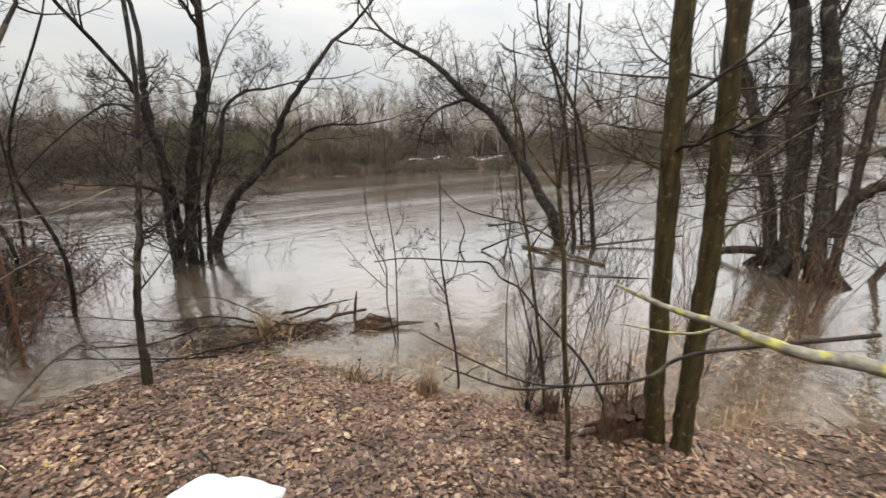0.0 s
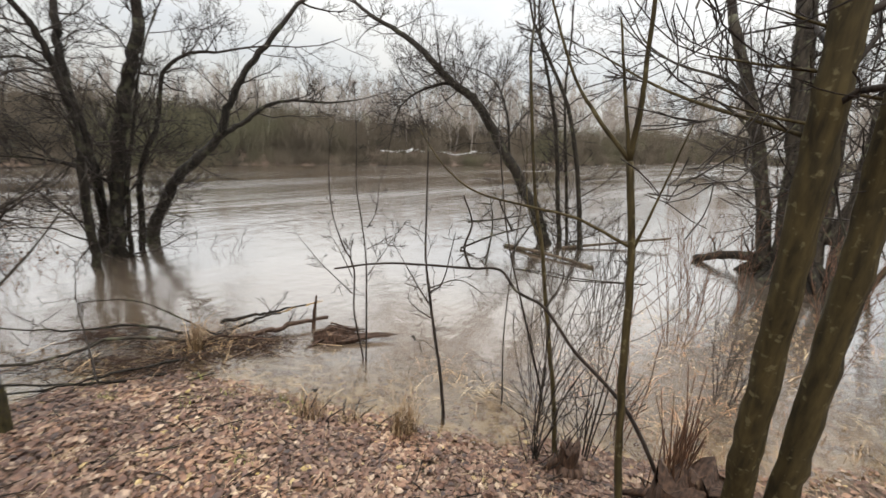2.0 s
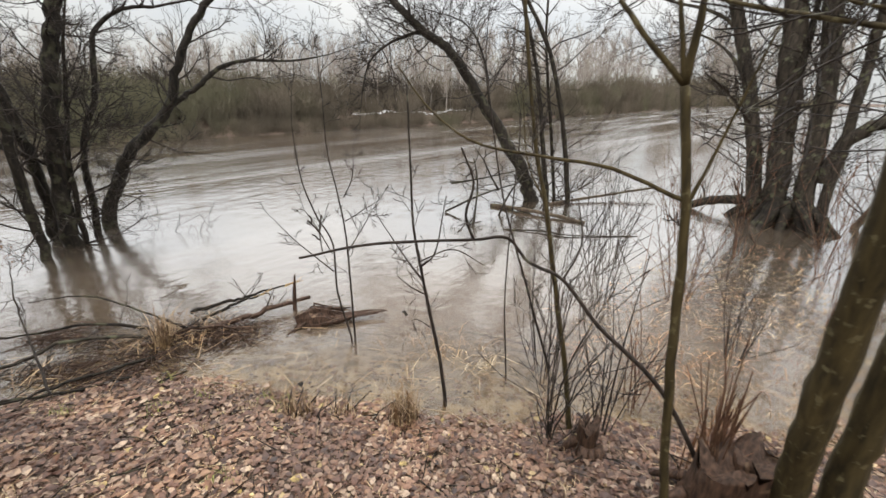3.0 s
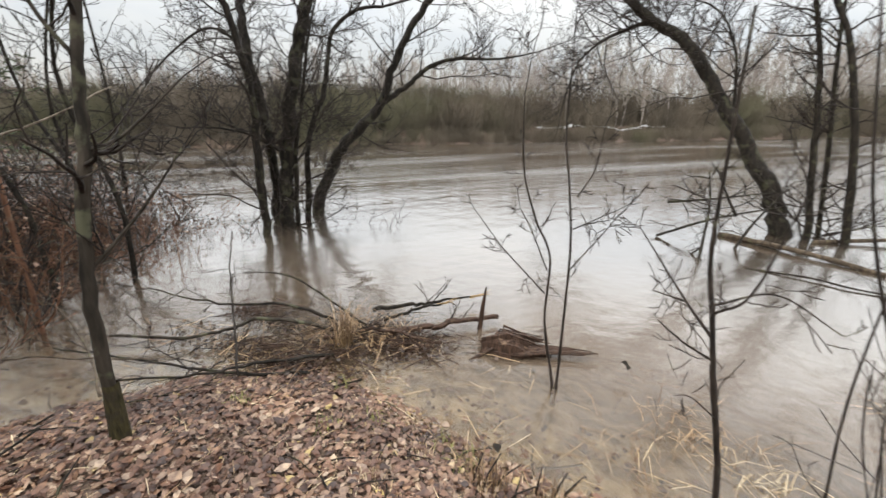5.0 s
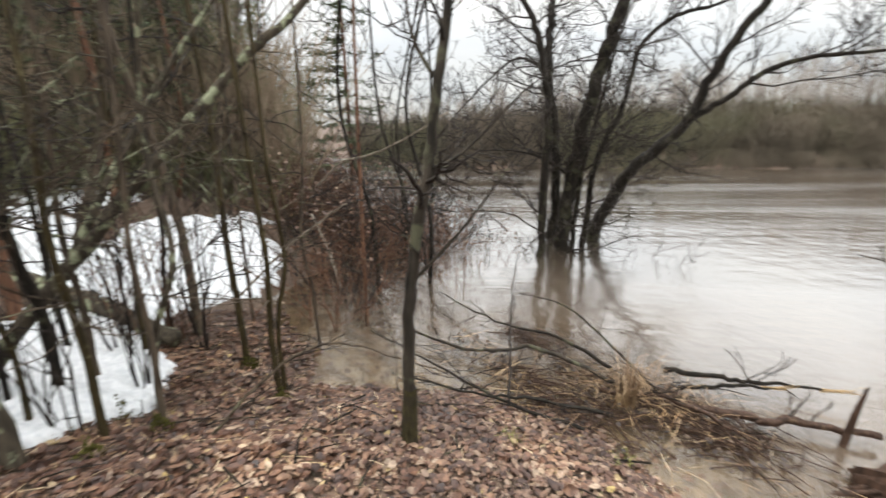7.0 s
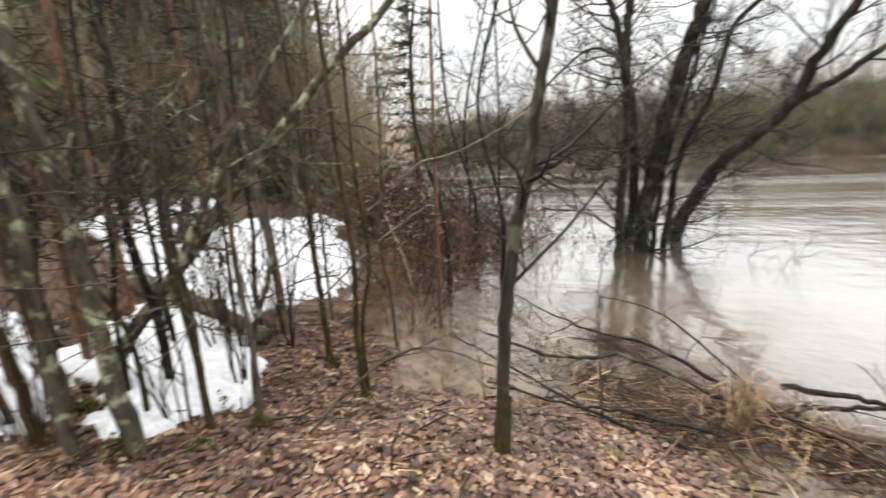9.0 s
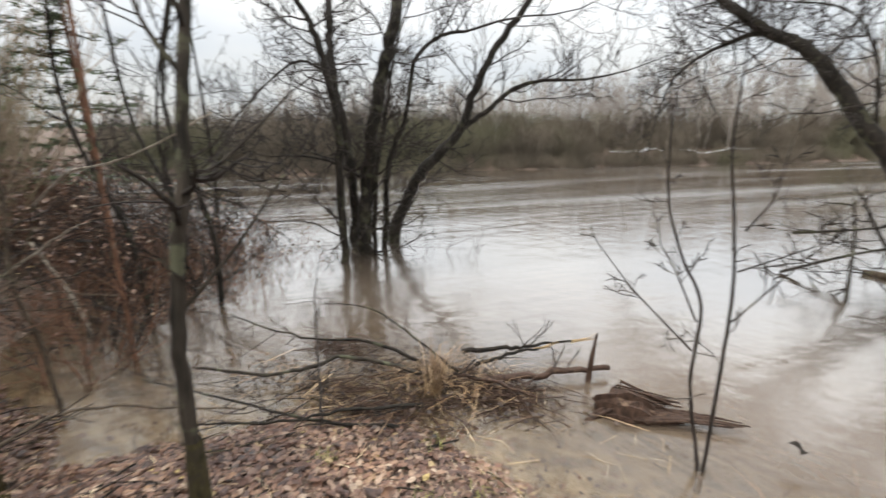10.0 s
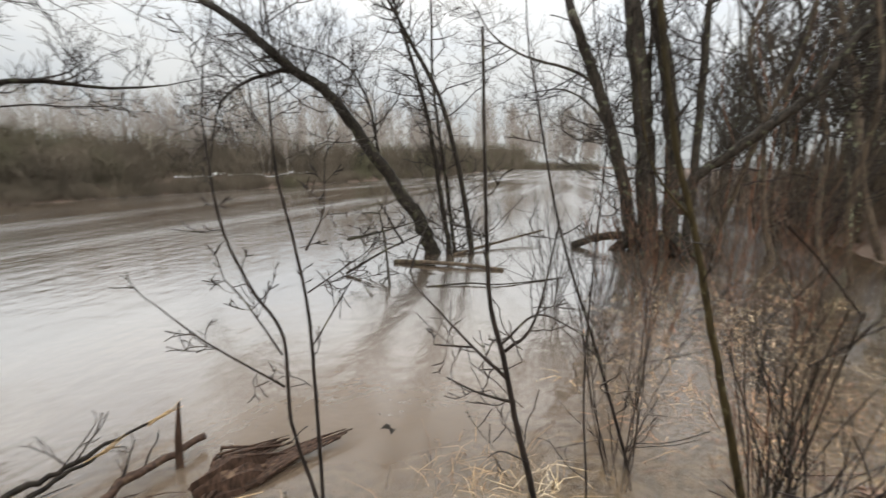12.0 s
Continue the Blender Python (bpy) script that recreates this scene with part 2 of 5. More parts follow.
# ---- mesh tools ----
class Geo:
    """Collects vertices and faces of one mesh."""

    def __init__(self):
        self.v, self.f, self.count = [], [], 0

    def add(self, verts, faces):
        verts = np.asarray(verts, float)
        self.f.extend([tuple(i + self.count for i in q) for q in faces])
        self.v.append(verts)
        self.count += len(verts)

    def tube(self, pts, radii, sides=5, closed=True, rough=0.0, rng=None):
        pts = np.asarray(pts, float)
        k = len(pts)
        t = np.gradient(pts, axis=0)
        t /= np.maximum(np.linalg.norm(t, axis=1), 1e-9)[:, None]
        u = np.cross(t[0], (0.31, 0.89, 0.33))
        rings = []
        for i in range(k):
            u = u - t[i] * (u @ t[i])
            u /= max(np.linalg.norm(u), 1e-9)
            w = np.cross(t[i], u)
            a = np.arange(sides) * (2 * math.pi / sides)
            r = radii[i] * (1 + (rng.normal(0, rough, sides) if rough else 0))
            rings.append(pts[i] + (np.cos(a) * r)[:, None] * u + (np.sin(a) * r)[:, None] * w)
        faces = []
        for i in range(k - 1):
            for j in range(sides):
                a, b = i * sides + j, i * sides + (j + 1) % sides
                faces.append((a, b, b + sides, a + sides))
        if closed:
            faces.append(tuple(range(sides))[::-1])
            faces.append(tuple(range((k - 1) * sides, k * sides)))
        self.add(np.concatenate(rings), faces)

    def verts(self):
        return np.concatenate(self.v) if self.v else np.zeros((0, 3))


BASES = {}


def to_mesh(name, geo, mat, base=(0, 0, 0), smooth=True):
    me = bpy.data.meshes.new(name)
    me.from_pydata((geo.verts() - np.array(base)).tolist(), [], geo.f)
    if smooth:
        me.polygons.foreach_set("use_smooth", [True] * len(me.polygons))
    me.materials.append(mat)
    me.update()
    return me


def thing(name, base, label, category, group="", kind=""):
    ob = new(name)
    ob.empty_display_size = 0.1
    ob.location = base
    BASES[ob.name] = base
    return tagged(ob, label, category, group, kind)


def part(name, geo, mat, parent, label="", smooth=True, kind=""):
    base = BASES[parent.name]
    ob = new(name, to_mesh(name, geo, mat, base, smooth))
    ob.parent = parent
    BASES[ob.name] = base
    return tagged(ob, label, kind=kind)


def single(name, geo, mat, label, category, base=(0, 0, 0), group="", kind="", smooth=True):
    """A thing that is one mesh."""
    ob = new(name, to_mesh(name, geo, mat, base, smooth))
    ob.location = base
    BASES[ob.name] = base
    return tagged(ob, label, category, group, kind)


def unit(v):
    v = np.asarray(v, float)
    return v / max(np.linalg.norm(v), 1e-9)


def smooth_path(pts, per=5):
    """A rounded line through the given points."""
    p = np.asarray(pts, float)
    q = np.vstack([2 * p[0] - p[1], p, 2 * p[-1] - p[-2]])
    out = []
    for i in range(len(p) - 1):
        a, b, c, d = q[i:i + 4]
        for s in np.arange(per) / per:
            out.append(0.5 * (2 * b + (c - a) * s + (2 * a - 5 * b + 4 * c - d) * s * s + (3 * b - a - 3 * c + d) * s ** 3))
    out.append(p[-1])
    return np.array(out)


def sides_for(r):
    return 10 if r > 0.09 else 7 if r > 0.045 else 5 if r > 0.02 else 4 if r > 0.008 else 3


def sprout(geo, rng, p, d, length, r, level, up=0.12, wob=0.22, kids=(0, 4, 6, 7), tip=0.0028, droop=0.0):
    """A crooked twig with smaller twigs on it, level by level."""
    n = 3 if level == 0 else 5
    pts, way = [np.asarray(p, float)], unit(d)
    ways = [way]
    for i in range(n):
        way = unit(way + rng.normal(0, wob, 3) + (0, 0, up - droop * i / n))
        pts.append(pts[-1] + way * length / n)
        ways.append(way)
    rad = np.linspace(r, max(r * 0.35, tip), n + 1)
    geo.tube(pts, rad, sides_for(r), closed=False)
    if level > 0:
        for k in range(kids[level]):
            s = rng.uniform(0.18, 1.0) * n
            i = min(int(s), n - 1)
            at = pts[i] + (pts[i + 1] - pts[i]) * (s - i)
            side = unit(np.cross(ways[i + 1], rng.normal(0, 1, 3)))
            lean = rng.uniform(0.5, 1.15)
            sprout(geo, rng, at, ways[i + 1] * math.cos(lean) + side * math.sin(lean), length * rng.uniform(0.3, 0.62) * (1.15 - 0.45 * s / n),
                   max(rad[i] * 0.55, tip), level - 1, up, wob, kids, tip, droop)


def bare_tree(name, label, base, stems, limbs, seed, mat, twig_mat, twigs=9, reach=1.5, level=2, start=0.35, group="", top=True,
              kids=(0, 4, 5, 6), droop=0.0, category="tree", twig_r=0.015, limb_mat=None, knobs=0.10, flare=0.35):
    """A leafless tree: stems and limbs along given lines (points, thick end, thin end), and a crown of fine twigs."""
    rng = np.random.default_rng(seed)
    ob = thing(name, base, label, category, group)
    crown = Geo()
    for kind, lines in (("trunk", stems), ("limb", limbs)):
        for pts, r0, r1 in lines:
            path = smooth_path(pts, 6)
            k = len(path)
            path = path + rng.normal(0, knobs, (k, 3)) * np.linspace(r0, r1, k)[:, None] * (np.arange(k) > 0)[:, None]
            s = np.linspace(0, 1, k)
            rad = r0 + (r1 - r0) * s
            if kind == "trunk" and r0 > 0.05:
                rad = rad * (1 + flare * np.exp(-s * 14))
            g = Geo()
            g.tube(path, rad, max(6, sides_for(r0)), rough=0.05, rng=rng)
            part(kind, g, mat if kind == "trunk" else (limb_mat or mat), ob)
            way = np.gradient(path, axis=0)
            for j in range(twigs):
                i = int(k * rng.uniform(start if kind == "trunk" else 0.1, 1.0))
                i = min(i, k - 1)
                side = unit(np.cross(way[i], rng.normal(0, 1, 3)))
                sprout(crown, rng, path[i], side + unit(way[i]) * rng.uniform(0.1, 0.9), reach * rng.uniform(0.4, 1.0) * (1.15 - 0.6 * i / k),
                       min(rad[i] * 0.5, twig_r), level, 0.08, 0.22, kids, droop=droop)
            if top:
                sprout(crown, rng, path[-1], way[-1], reach * (1.6 if kind == "trunk" else 0.6), rad[-1] * 0.95, level + (kind == "trunk"), 0.08, 0.16, kids, droop=droop)
    part("crown", crown, twig_mat, ob, "bare crown of fine dark twigs")
    return ob


# ---- the shape of the ground ----
NEAR_X = [-400, -60, -30, -15, -8, -5, -4.3, -3.8, -3.1, -1.7, -1.25, -0.9, -0.2, 0.4, 0.8, 1.5, 2.2, 3.0, 3.9, 5.0, 6.3, 7.3, 12, 18, 30, 60, 400]
NEAR_Y = [12, 12, 11, 9, 6.2, 4.2, 3.4, 2.6, 2.4, 2.25, 2.6, 3.1, 3.3, 3.2, 3.05, 2.8, 2.5, 2.35, 2.0, 1.95, 2.1, 2.3, 3.6, 7.5, 16, 34, 260]
FAR_X = [-400, -60, -20, -15, 10, 45, 120, 400]
FAR_Y = [18, 16, 15, 16, 38.5, 72, 150, 420]


def rumple(x, y, scale, seed):
    return (np.sin(x * scale + seed) * np.cos(y * scale * 1.13 + seed * 2.1) + 0.5 * np.sin(x * scale * 2.3 + y * scale * 1.7 + seed * 3.7)
            + 0.3 * np.cos(x * scale * 4.9 - y * scale * 4.1 + seed))


def height(x, y):
    """Ground level above the flood at (x, y)."""
    x, y = np.asarray(x, float), np.asarray(y, float)
    d = np.interp(x, NEAR_X, NEAR_Y) + 0.06 * rumple(x, y, 3.0, 1.0) - y
    land = np.where(d < 3.4, 0.265 * d, 0.90 + 0.05 * (d - 3.4))
    land = np.minimum(land, 1.5)
    h = np.where(d > 0, land, np.maximum(0.30 * d - 0.14 * np.maximum(d, -0.9), -1.6))
    h = h + 0.33 * np.exp(-((x - 3.75) ** 2 + (y - 1.25) ** 2) / 0.55)
    far = (y - np.interp(x, FAR_X, FAR_Y) + 0.5 * rumple(x, y, 0.35, 4.0)) * 0.72
    bank = np.where(far > 0, np.minimum(0.42 * far, 1.1 + 0.10 * far), np.maximum(0.3 * far, -1.6))
    bank = np.minimum(bank, 3.2)
    h = np.maximum(h, bank)
    return h + np.where(h > 0.02, 0.018, 0.008) * rumple(x, y, 5.5, 2.0)


def graded(lo, hi, step, limit, grow=1.16):
    mid = list(np.arange(lo, hi + step / 2, step))
    a, s = [lo], step
    while a[-1] > -limit:
        s *= grow
        a.append(a[-1] - s)
    c, s = [mid[-1]], step
    while c[-1] < limit:
        s *= grow
        c.append(c[-1] + s)
    return np.array(a[:0:-1] + mid + c[1:])


def sheet(name, xs, ys, zs, mat):
    gx, gy = np.meshgrid(xs, ys, indexing="ij")
    verts = np.stack([gx, gy, zs(gx, gy)], -1).reshape(-1, 3)
    ny = len(ys)
    i, j = np.meshgrid(np.arange(len(xs) - 1), np.arange(ny - 1), indexing="ij")
    a = (i * ny + j).ravel()
    faces = np.stack([a, a + ny, a + ny + 1, a + 1], -1)
    me = bpy.data.meshes.new(name)
    me.from_pydata(verts.tolist(), [], faces.tolist())
    me.polygons.foreach_set("use_smooth", [True] * len(me.polygons))
    me.materials.append(mat)
    ob = new(name, me)
    BASES[ob.name] = (0, 0, 0)
    return ob, verts


ground, _ = sheet("ground", graded(-7, 8, 0.09, 1500), graded(-3, 5, 0.08, 1500), height, SOIL)
tagged(ground, "brown forest floor sloping down to the flooded river bank", "ground", kind="structure")
water, wv = sheet("water", graded(-5, 7, 0.08, 1500), graded(1.5, 5, 0.07, 1500), lambda x, y: 0 * x, WATER)
tagged(water, "muddy brown flood water with soft grey sky reflections", "water", kind="structure")
depth = -height(wv[:, 0], wv[:, 1])
attr = water.data.attributes.new("clarity", "FLOAT", "POINT")
attr.data.foreach_set("value", np.clip(0.85 * np.exp(-np.maximum(depth, 0) / 0.20), 0, 1).astype(np.float32))


# ---- scattering of small pieces ----
def spin(rng, n, tilt):
    """n turns: any yaw, and a lean of about tilt radians."""
    yaw, lean, way = rng.uniform(0, 6.283, n), np.abs(rng.normal(0, tilt, n)), rng.uniform(0, 6.283, n)
    ax = np.stack([np.cos(way), np.sin(way), 0 * way], -1)
    c, s = np.cos(lean), np.sin(lean)
    k = np.zeros((n, 3, 3))
    k[:, 0, 2], k[:, 1, 2], k[:, 2, 0], k[:, 2, 1] = ax[:, 1], -ax[:, 0], -ax[:, 1], ax[:, 0]
    r = np.eye(3) + s[:, None, None] * k + (1 - c)[:, None, None] * (k @ k)
    z = np.zeros((n, 3, 3))
    z[:, 0, 0], z[:, 0, 1], z[:, 1, 0], z[:, 1, 1], z[:, 2, 2] = np.cos(yaw), -np.sin(yaw), np.sin(yaw), np.cos(yaw), 1
    return r @ z


def scatter(verts, faces, at, turn, size):
    """One mesh of many copies of a small shape."""
    verts, n, k = np.asarray(verts, float), len(at), len(verts)
    v = np.einsum("nij,kj->nki", turn, verts) * np.reshape(size, (-1, 1, 1)) + np.asarray(at)[:, None]
    g = Geo()
    g.v, g.count = [v.reshape(-1, 3)], n * k
    for q in faces:
        g.f += (np.array(q) + np.arange(n)[:, None] * k).tolist()
    return g


def merged(shapes, at, turn, size, rng):
    """One mesh of many copies of several shapes, shared out at random."""
    pick = rng.integers(0, len(shapes), len(at))
    g = Geo()
    for i, s in enumerate(shapes):
        m = pick == i
        c = scatter(s.verts(), s.f, at[m], turn[m], size[m])
        for q in c.f:
            g.f.append([j + g.count for j in q])
        g.v += c.v
        g.count += c.count
    return g

# ---- trees standing in the flood ----
def rooted(pts, drop=0.6):
    """The same line, carried on below its foot."""
    p = [tuple(q) for q in pts]
    return [(p[0][0] - (p[1][0] - p[0][0]) * 0.15, p[0][1] - (p[1][1] - p[0][1]) * 0.15, p[0][2] - drop)] + p


bare_tree("leaning_tree_clump", "dark wet multi-stemmed bare tree standing in flood water, one stem leaning", (-2.7, 7.0, -0.4),
          [(rooted([(-2.70, 7.73, -0.06), (-2.41, 7.91, 0.95), (-1.99, 8.16, 1.54), (-1.65, 8.36, 1.97), (-1.47, 8.48, 2.59), (-1.13, 8.69, 3.32), (-0.61, 9.0, 4.15)]), 0.115, 0.05),
           (rooted([(-2.70, 6.79, 0), (-2.64, 6.84, 1.15), (-2.48, 6.95, 2.22), (-2.34, 7.05, 2.94), (-2.19, 7.16, 3.65)]), 0.125, 0.085),
           (rooted([(-2.69, 6.28, 0), (-2.70, 6.27, 1.21), (-2.69, 6.28, 1.84), (-2.74, 6.24, 2.42), (-2.84, 6.16, 3.02), (-2.93, 6.09, 3.35)]), 0.07, 0.04),
           (rooted([(-3.04, 7.03, 0), (-3.04, 7.03, 1.04), (-3.10, 6.98, 1.92), (-3.20, 6.91, 2.58), (-3.22, 6.90, 3.21), (-3.20, 6.91, 3.61)]), 0.09, 0.055),
           (rooted([(-2.60, 7.27, 0), (-2.53, 7.31, 1.27), (-2.26, 7.49, 2.18), (-2.14, 7.57, 2.96), (-1.78, 7.79, 3.34), (-1.44, 8.01, 3.42)]), 0.06, 0.022),
           (rooted([(-2.56, 6.88, 0), (-2.50, 6.92, 1.23), (-2.37, 7.01, 2.07), (-2.25, 7.1, 2.9)]), 0.05, 0.02)],
          [([(-1.65, 8.36, 1.97), (-1.24, 8.62, 2.29), (-0.89, 8.83, 2.63), (-0.45, 9.10, 2.78), (0.25, 9.53, 2.82), (0.91, 9.93, 2.98)], 0.055, 0.012),
           ([(-2.69, 6.9, 1.17), (-3.3, 6.9, 1.43), (-3.9, 6.8, 1.52), (-4.4, 6.65, 1.5)], 0.03, 0.008),
           ([(-3.15, 6.95, 2.45), (-3.5, 7.0, 2.85), (-4.0, 6.9, 2.94), (-4.7, 6.5, 2.25), (-5.2, 6.2, 1.6)], 0.03, 0.008),
           ([(-2.6, 6.9, 1.7), (-2.2, 6.6, 1.75), (-1.8, 6.4, 1.9)], 0.016, 0.005)],
          11, BARK_WET, TWIG, twigs=15, reach=1.7, level=2, start=0.18, kids=(0, 6, 7, 7), knobs=0.2, flare=0.6)

bare_tree("arching_tree", "dark bare tree leaning far out over flood water", (5.3, 9.15, -0.4),
          [(rooted([(5.34, 9.19, -0.02), (5.11, 9.32, 0.65), (4.63, 9.59, 1.44), (4.0, 9.94, 2.49), (3.44, 10.26, 3.25), (2.97, 10.52, 3.55), (2.25, 10.92, 4.25), (1.62, 11.28, 4.71), (0.86, 11.7, 5.13)]), 0.165, 0.05)],
          [([(2.97, 10.52, 3.55), (2.66, 10.69, 3.52), (2.11, 11.0, 3.29), (1.71, 11.23, 2.91), (1.53, 11.32, 2.27)], 0.05, 0.012),
           ([(4.38, 9.73, 2.0), (4.2, 9.8, 3.0), (3.78, 10.06, 3.71), (2.77, 10.63, 4.07)], 0.03, 0.008)],
          12, BARK_WET, TWIG, twigs=42, reach=1.8, level=2, start=0.4, kids=(0, 6, 6, 6), droop=0.1, knobs=0.16)
for k, (stem, r) in enumerate([([(5.64, 9.02, 0), (5.47, 9.12, 1.23), (5.2, 9.27, 2.84), (4.7, 9.55, 4.64)], 0.075),
                               ([(6.06, 8.79, 0), (5.77, 8.95, 1.79), (5.41, 9.15, 3.14), (4.91, 9.43, 4.15), (4.56, 9.63, 4.84)], 0.07),
                               ([(5.95, 9.3, 0), (5.6, 9.3, 2.0), (5.4, 9.36, 3.35), (5.35, 9.37, 4.62)], 0.05)]):
    bare_tree("slim_tree", "slim dark bare tree standing in flood water", (*stem[0][:2], -0.4), [(rooted(stem), r, r * 0.4)], [], 20 + k, BARK_WET, TWIG,
              twigs=26, reach=1.6, start=0.2, group="slim trees by the arching tree")

bare_tree("big_tree_clump", "large grey multi-stemmed bare tree on a flooded root mound", (9.6, 7.2, -0.3),
          [(rooted([(9.47, 7.45, 0.2), (9.14, 7.95, 2.39), (8.84, 8.4, 3.83), (8.53, 8.88, 5.14)]), 0.15, 0.10),
           (rooted([(9.62, 7.21, 0.2), (9.48, 7.44, 2.38), (9.34, 7.64, 3.76), (9.2, 7.85, 5.19)]), 0.22, 0.17),
           (rooted([(9.86, 6.85, 0.2), (9.77, 7.0, 2.38), (9.58, 7.28, 4.05), (9.44, 7.5, 5.13)]), 0.18, 0.13),
           (rooted([(10.03, 6.6, 0.2), (10.0, 6.64, 2.59), (9.96, 6.7, 4.39), (9.96, 6.7, 4.99)]), 0.10, 0.06),
           (rooted([(9.75, 7.4, 0.2), (9.8, 7.6, 2.4), (10.0, 7.9, 4.4)]), 0.10, 0.05)],
          [([(9.95, 6.73, 0.87), (10.04, 6.59, 1.64), (10.33, 6.15, 2.1), (10.72, 5.55, 2.77), (10.95, 5.19, 3.2), (11.15, 4.9, 3.87), (11.34, 4.61, 4.46)], 0.12, 0.07),
           ([(9.26, 7.77, 2.0), (8.93, 8.27, 3.0), (8.53, 8.88, 3.51), (8.1, 9.52, 3.5)], 0.04, 0.01),
           ([(9.12, 7.98, 2.5), (8.78, 8.49, 3.72), (8.0, 9.68, 4.31), (7.53, 10.39, 4.89), (7.24, 10.83, 5.7)], 0.045, 0.012)],
          13, BARK_GREY, TWIG, twigs=24, reach=2.2, start=0.25, kids=(0, 5, 7, 7))
rng = np.random.default_rng(5)
mound = thing("root_mound", (9.7, 7.1, 0), "dark tangled tree roots rising from water", "roots")
for k in range(26):
    g = Geo()
    a = rng.uniform(0, 6.28)
    r = rng.uniform(0.45, 0.95)
    c = np.array([9.7, 7.1, 0])
    g.tube(smooth_path([c + (0.2 * math.cos(a), 0.35 * math.sin(a), 0.45), c + (0.5 * r * math.cos(a), 0.8 * r * math.sin(a), 0.22), c + (r * math.cos(a), 1.3 * r * math.sin(a), -0.2)], 4),
           np.linspace(0.12, 0.05, 9), 6, rough=0.2, rng=rng)
    part("root", g, BARK_WET, mound)

# trunks that lie in the water
for pts, r, lab in [([(4.28, 8.77, 0.02), (5.0, 8.05, 0.06), (5.75, 7.33, 0.02)], 0.043, "pale broken log floating in flood water"),
                    ([(5.62, 8.79, 0.02), (7.1, 9.2, 0.10), (8.68, 9.5, 0.22)], 0.035, "pale thin log floating in flood water"),
                    ([(9.6, 7.5, 0.35), (9.1, 8.0, 0.26), (8.6, 8.4, 0.02)], 0.11, "dark fallen trunk lying against a root mound"),
                    ([(4.06, 7.08, 0.0), (4.69, 6.86, 0.03), (5.15, 6.6, 0.02), (6.32, 6.5, 0.0)], 0.014, "thin floating branch among drift")]:
    g = Geo()
    path = smooth_path(pts, 6)
    g.tube(path, np.linspace(r, r * 0.7, len(path)), 9, rough=0.12, rng=rng)
    base = pts[0]
    ob = thing("floating_log", base, lab, "log", "floating logs")
    part("trunk", g, BARK_BROWN if "pale" in lab else BARK_WET, ob)
    for k in range(5):
        g = Geo()
        sprout(g, rng, path[rng.integers(1, len(path) - 1)], rng.normal(0, 1, 3) + (0, 0, 0.8), 0.5, r * 0.25, 1, 0.1, 0.25, (0, 3))
        part("twig", g, TWIG, ob)

# broken dead branches sticking out of the water by the arching tree
for k, pts in enumerate([[(3.5, 7.1, -0.2), (3.78, 8.0, 0.58), (3.70, 8.1, 1.13)], [(3.4, 8.8, 0.5), (3.9, 8.6, 0.62), (4.9, 8.9, 0.75)],
                         [(4.35, 8.5, 0.4), (4.15, 8.55, 0.75), (4.0, 8.57, 1.05)], [(3.2, 8.3, 0.02), (4.0, 8.4, 0.35), (5.2, 9.1, 0.5)],
                         [(4.2, 8.0, -0.1), (4.5, 8.2, 0.4), (5.1, 8.8, 0.9)]]):
    g = Geo()
    path = smooth_path(pts, 5)
    g.tube(path, np.linspace(0.026, 0.010, len(path)), 6, rough=0.1, rng=rng)
    for j in range(9):
        sprout(g, rng, path[rng.integers(2, len(path))], rng.normal(0, 1, 3), 0.6, 0.009, 1, 0.05, 0.25, (0, 4))
    single("dead_branch", g, BARK_WET, "dark dead branch sticking out of flood water", "branch", pts[0], "dead branches in the water")

# ---- slender trees and shoots on the near bank ----
bare_tree("bank_sapling", "slender dark bare young tree with mossy foot on the bank", (-0.55, 2.27, 0.15),
          [([(-0.55, 2.26, 0.10), (-0.545, 2.28, 0.25), (-0.53, 2.29, 0.9), (-0.50, 2.33, 1.38), (-0.465, 2.39, 1.75), (-0.44, 2.42, 2.05), (-0.42, 2.46, 2.33), (-0.38, 2.5, 3.0), (-0.42, 2.55, 4.2)], 0.036, 0.016)],
          [([(-0.53, 2.30, 1.14), (-0.36, 2.5, 1.43), (-0.22, 2.66, 1.72)], 0.010, 0.004),
           ([(-0.47, 2.37, 1.69), (-0.37, 2.49, 1.76), (-0.20, 2.7, 2.02)], 0.010, 0.004),
           ([(-0.44, 2.42, 2.05), (-0.55, 2.36, 2.3), (-0.6, 2.4, 2.7)], 0.010, 0.004)],
          31, BARK_GREY, TWIG, twigs=7, reach=0.55, level=1, start=0.4, kids=(0, 4, 4, 4))
rng = np.random.default_rng(3)
g = Geo()
g.tube([(-0.55, 2.26, 0.12), (-0.545, 2.28, 0.25), (-0.54, 2.285, 0.42), (-0.536, 2.29, 0.58)], [0.056, 0.047, 0.042, 0.034], 10, closed=False, rough=0.06, rng=rng)
part("moss_collar", g, MOSS, bpy.data.objects["bank_sapling"], "yellow-green moss round the foot")

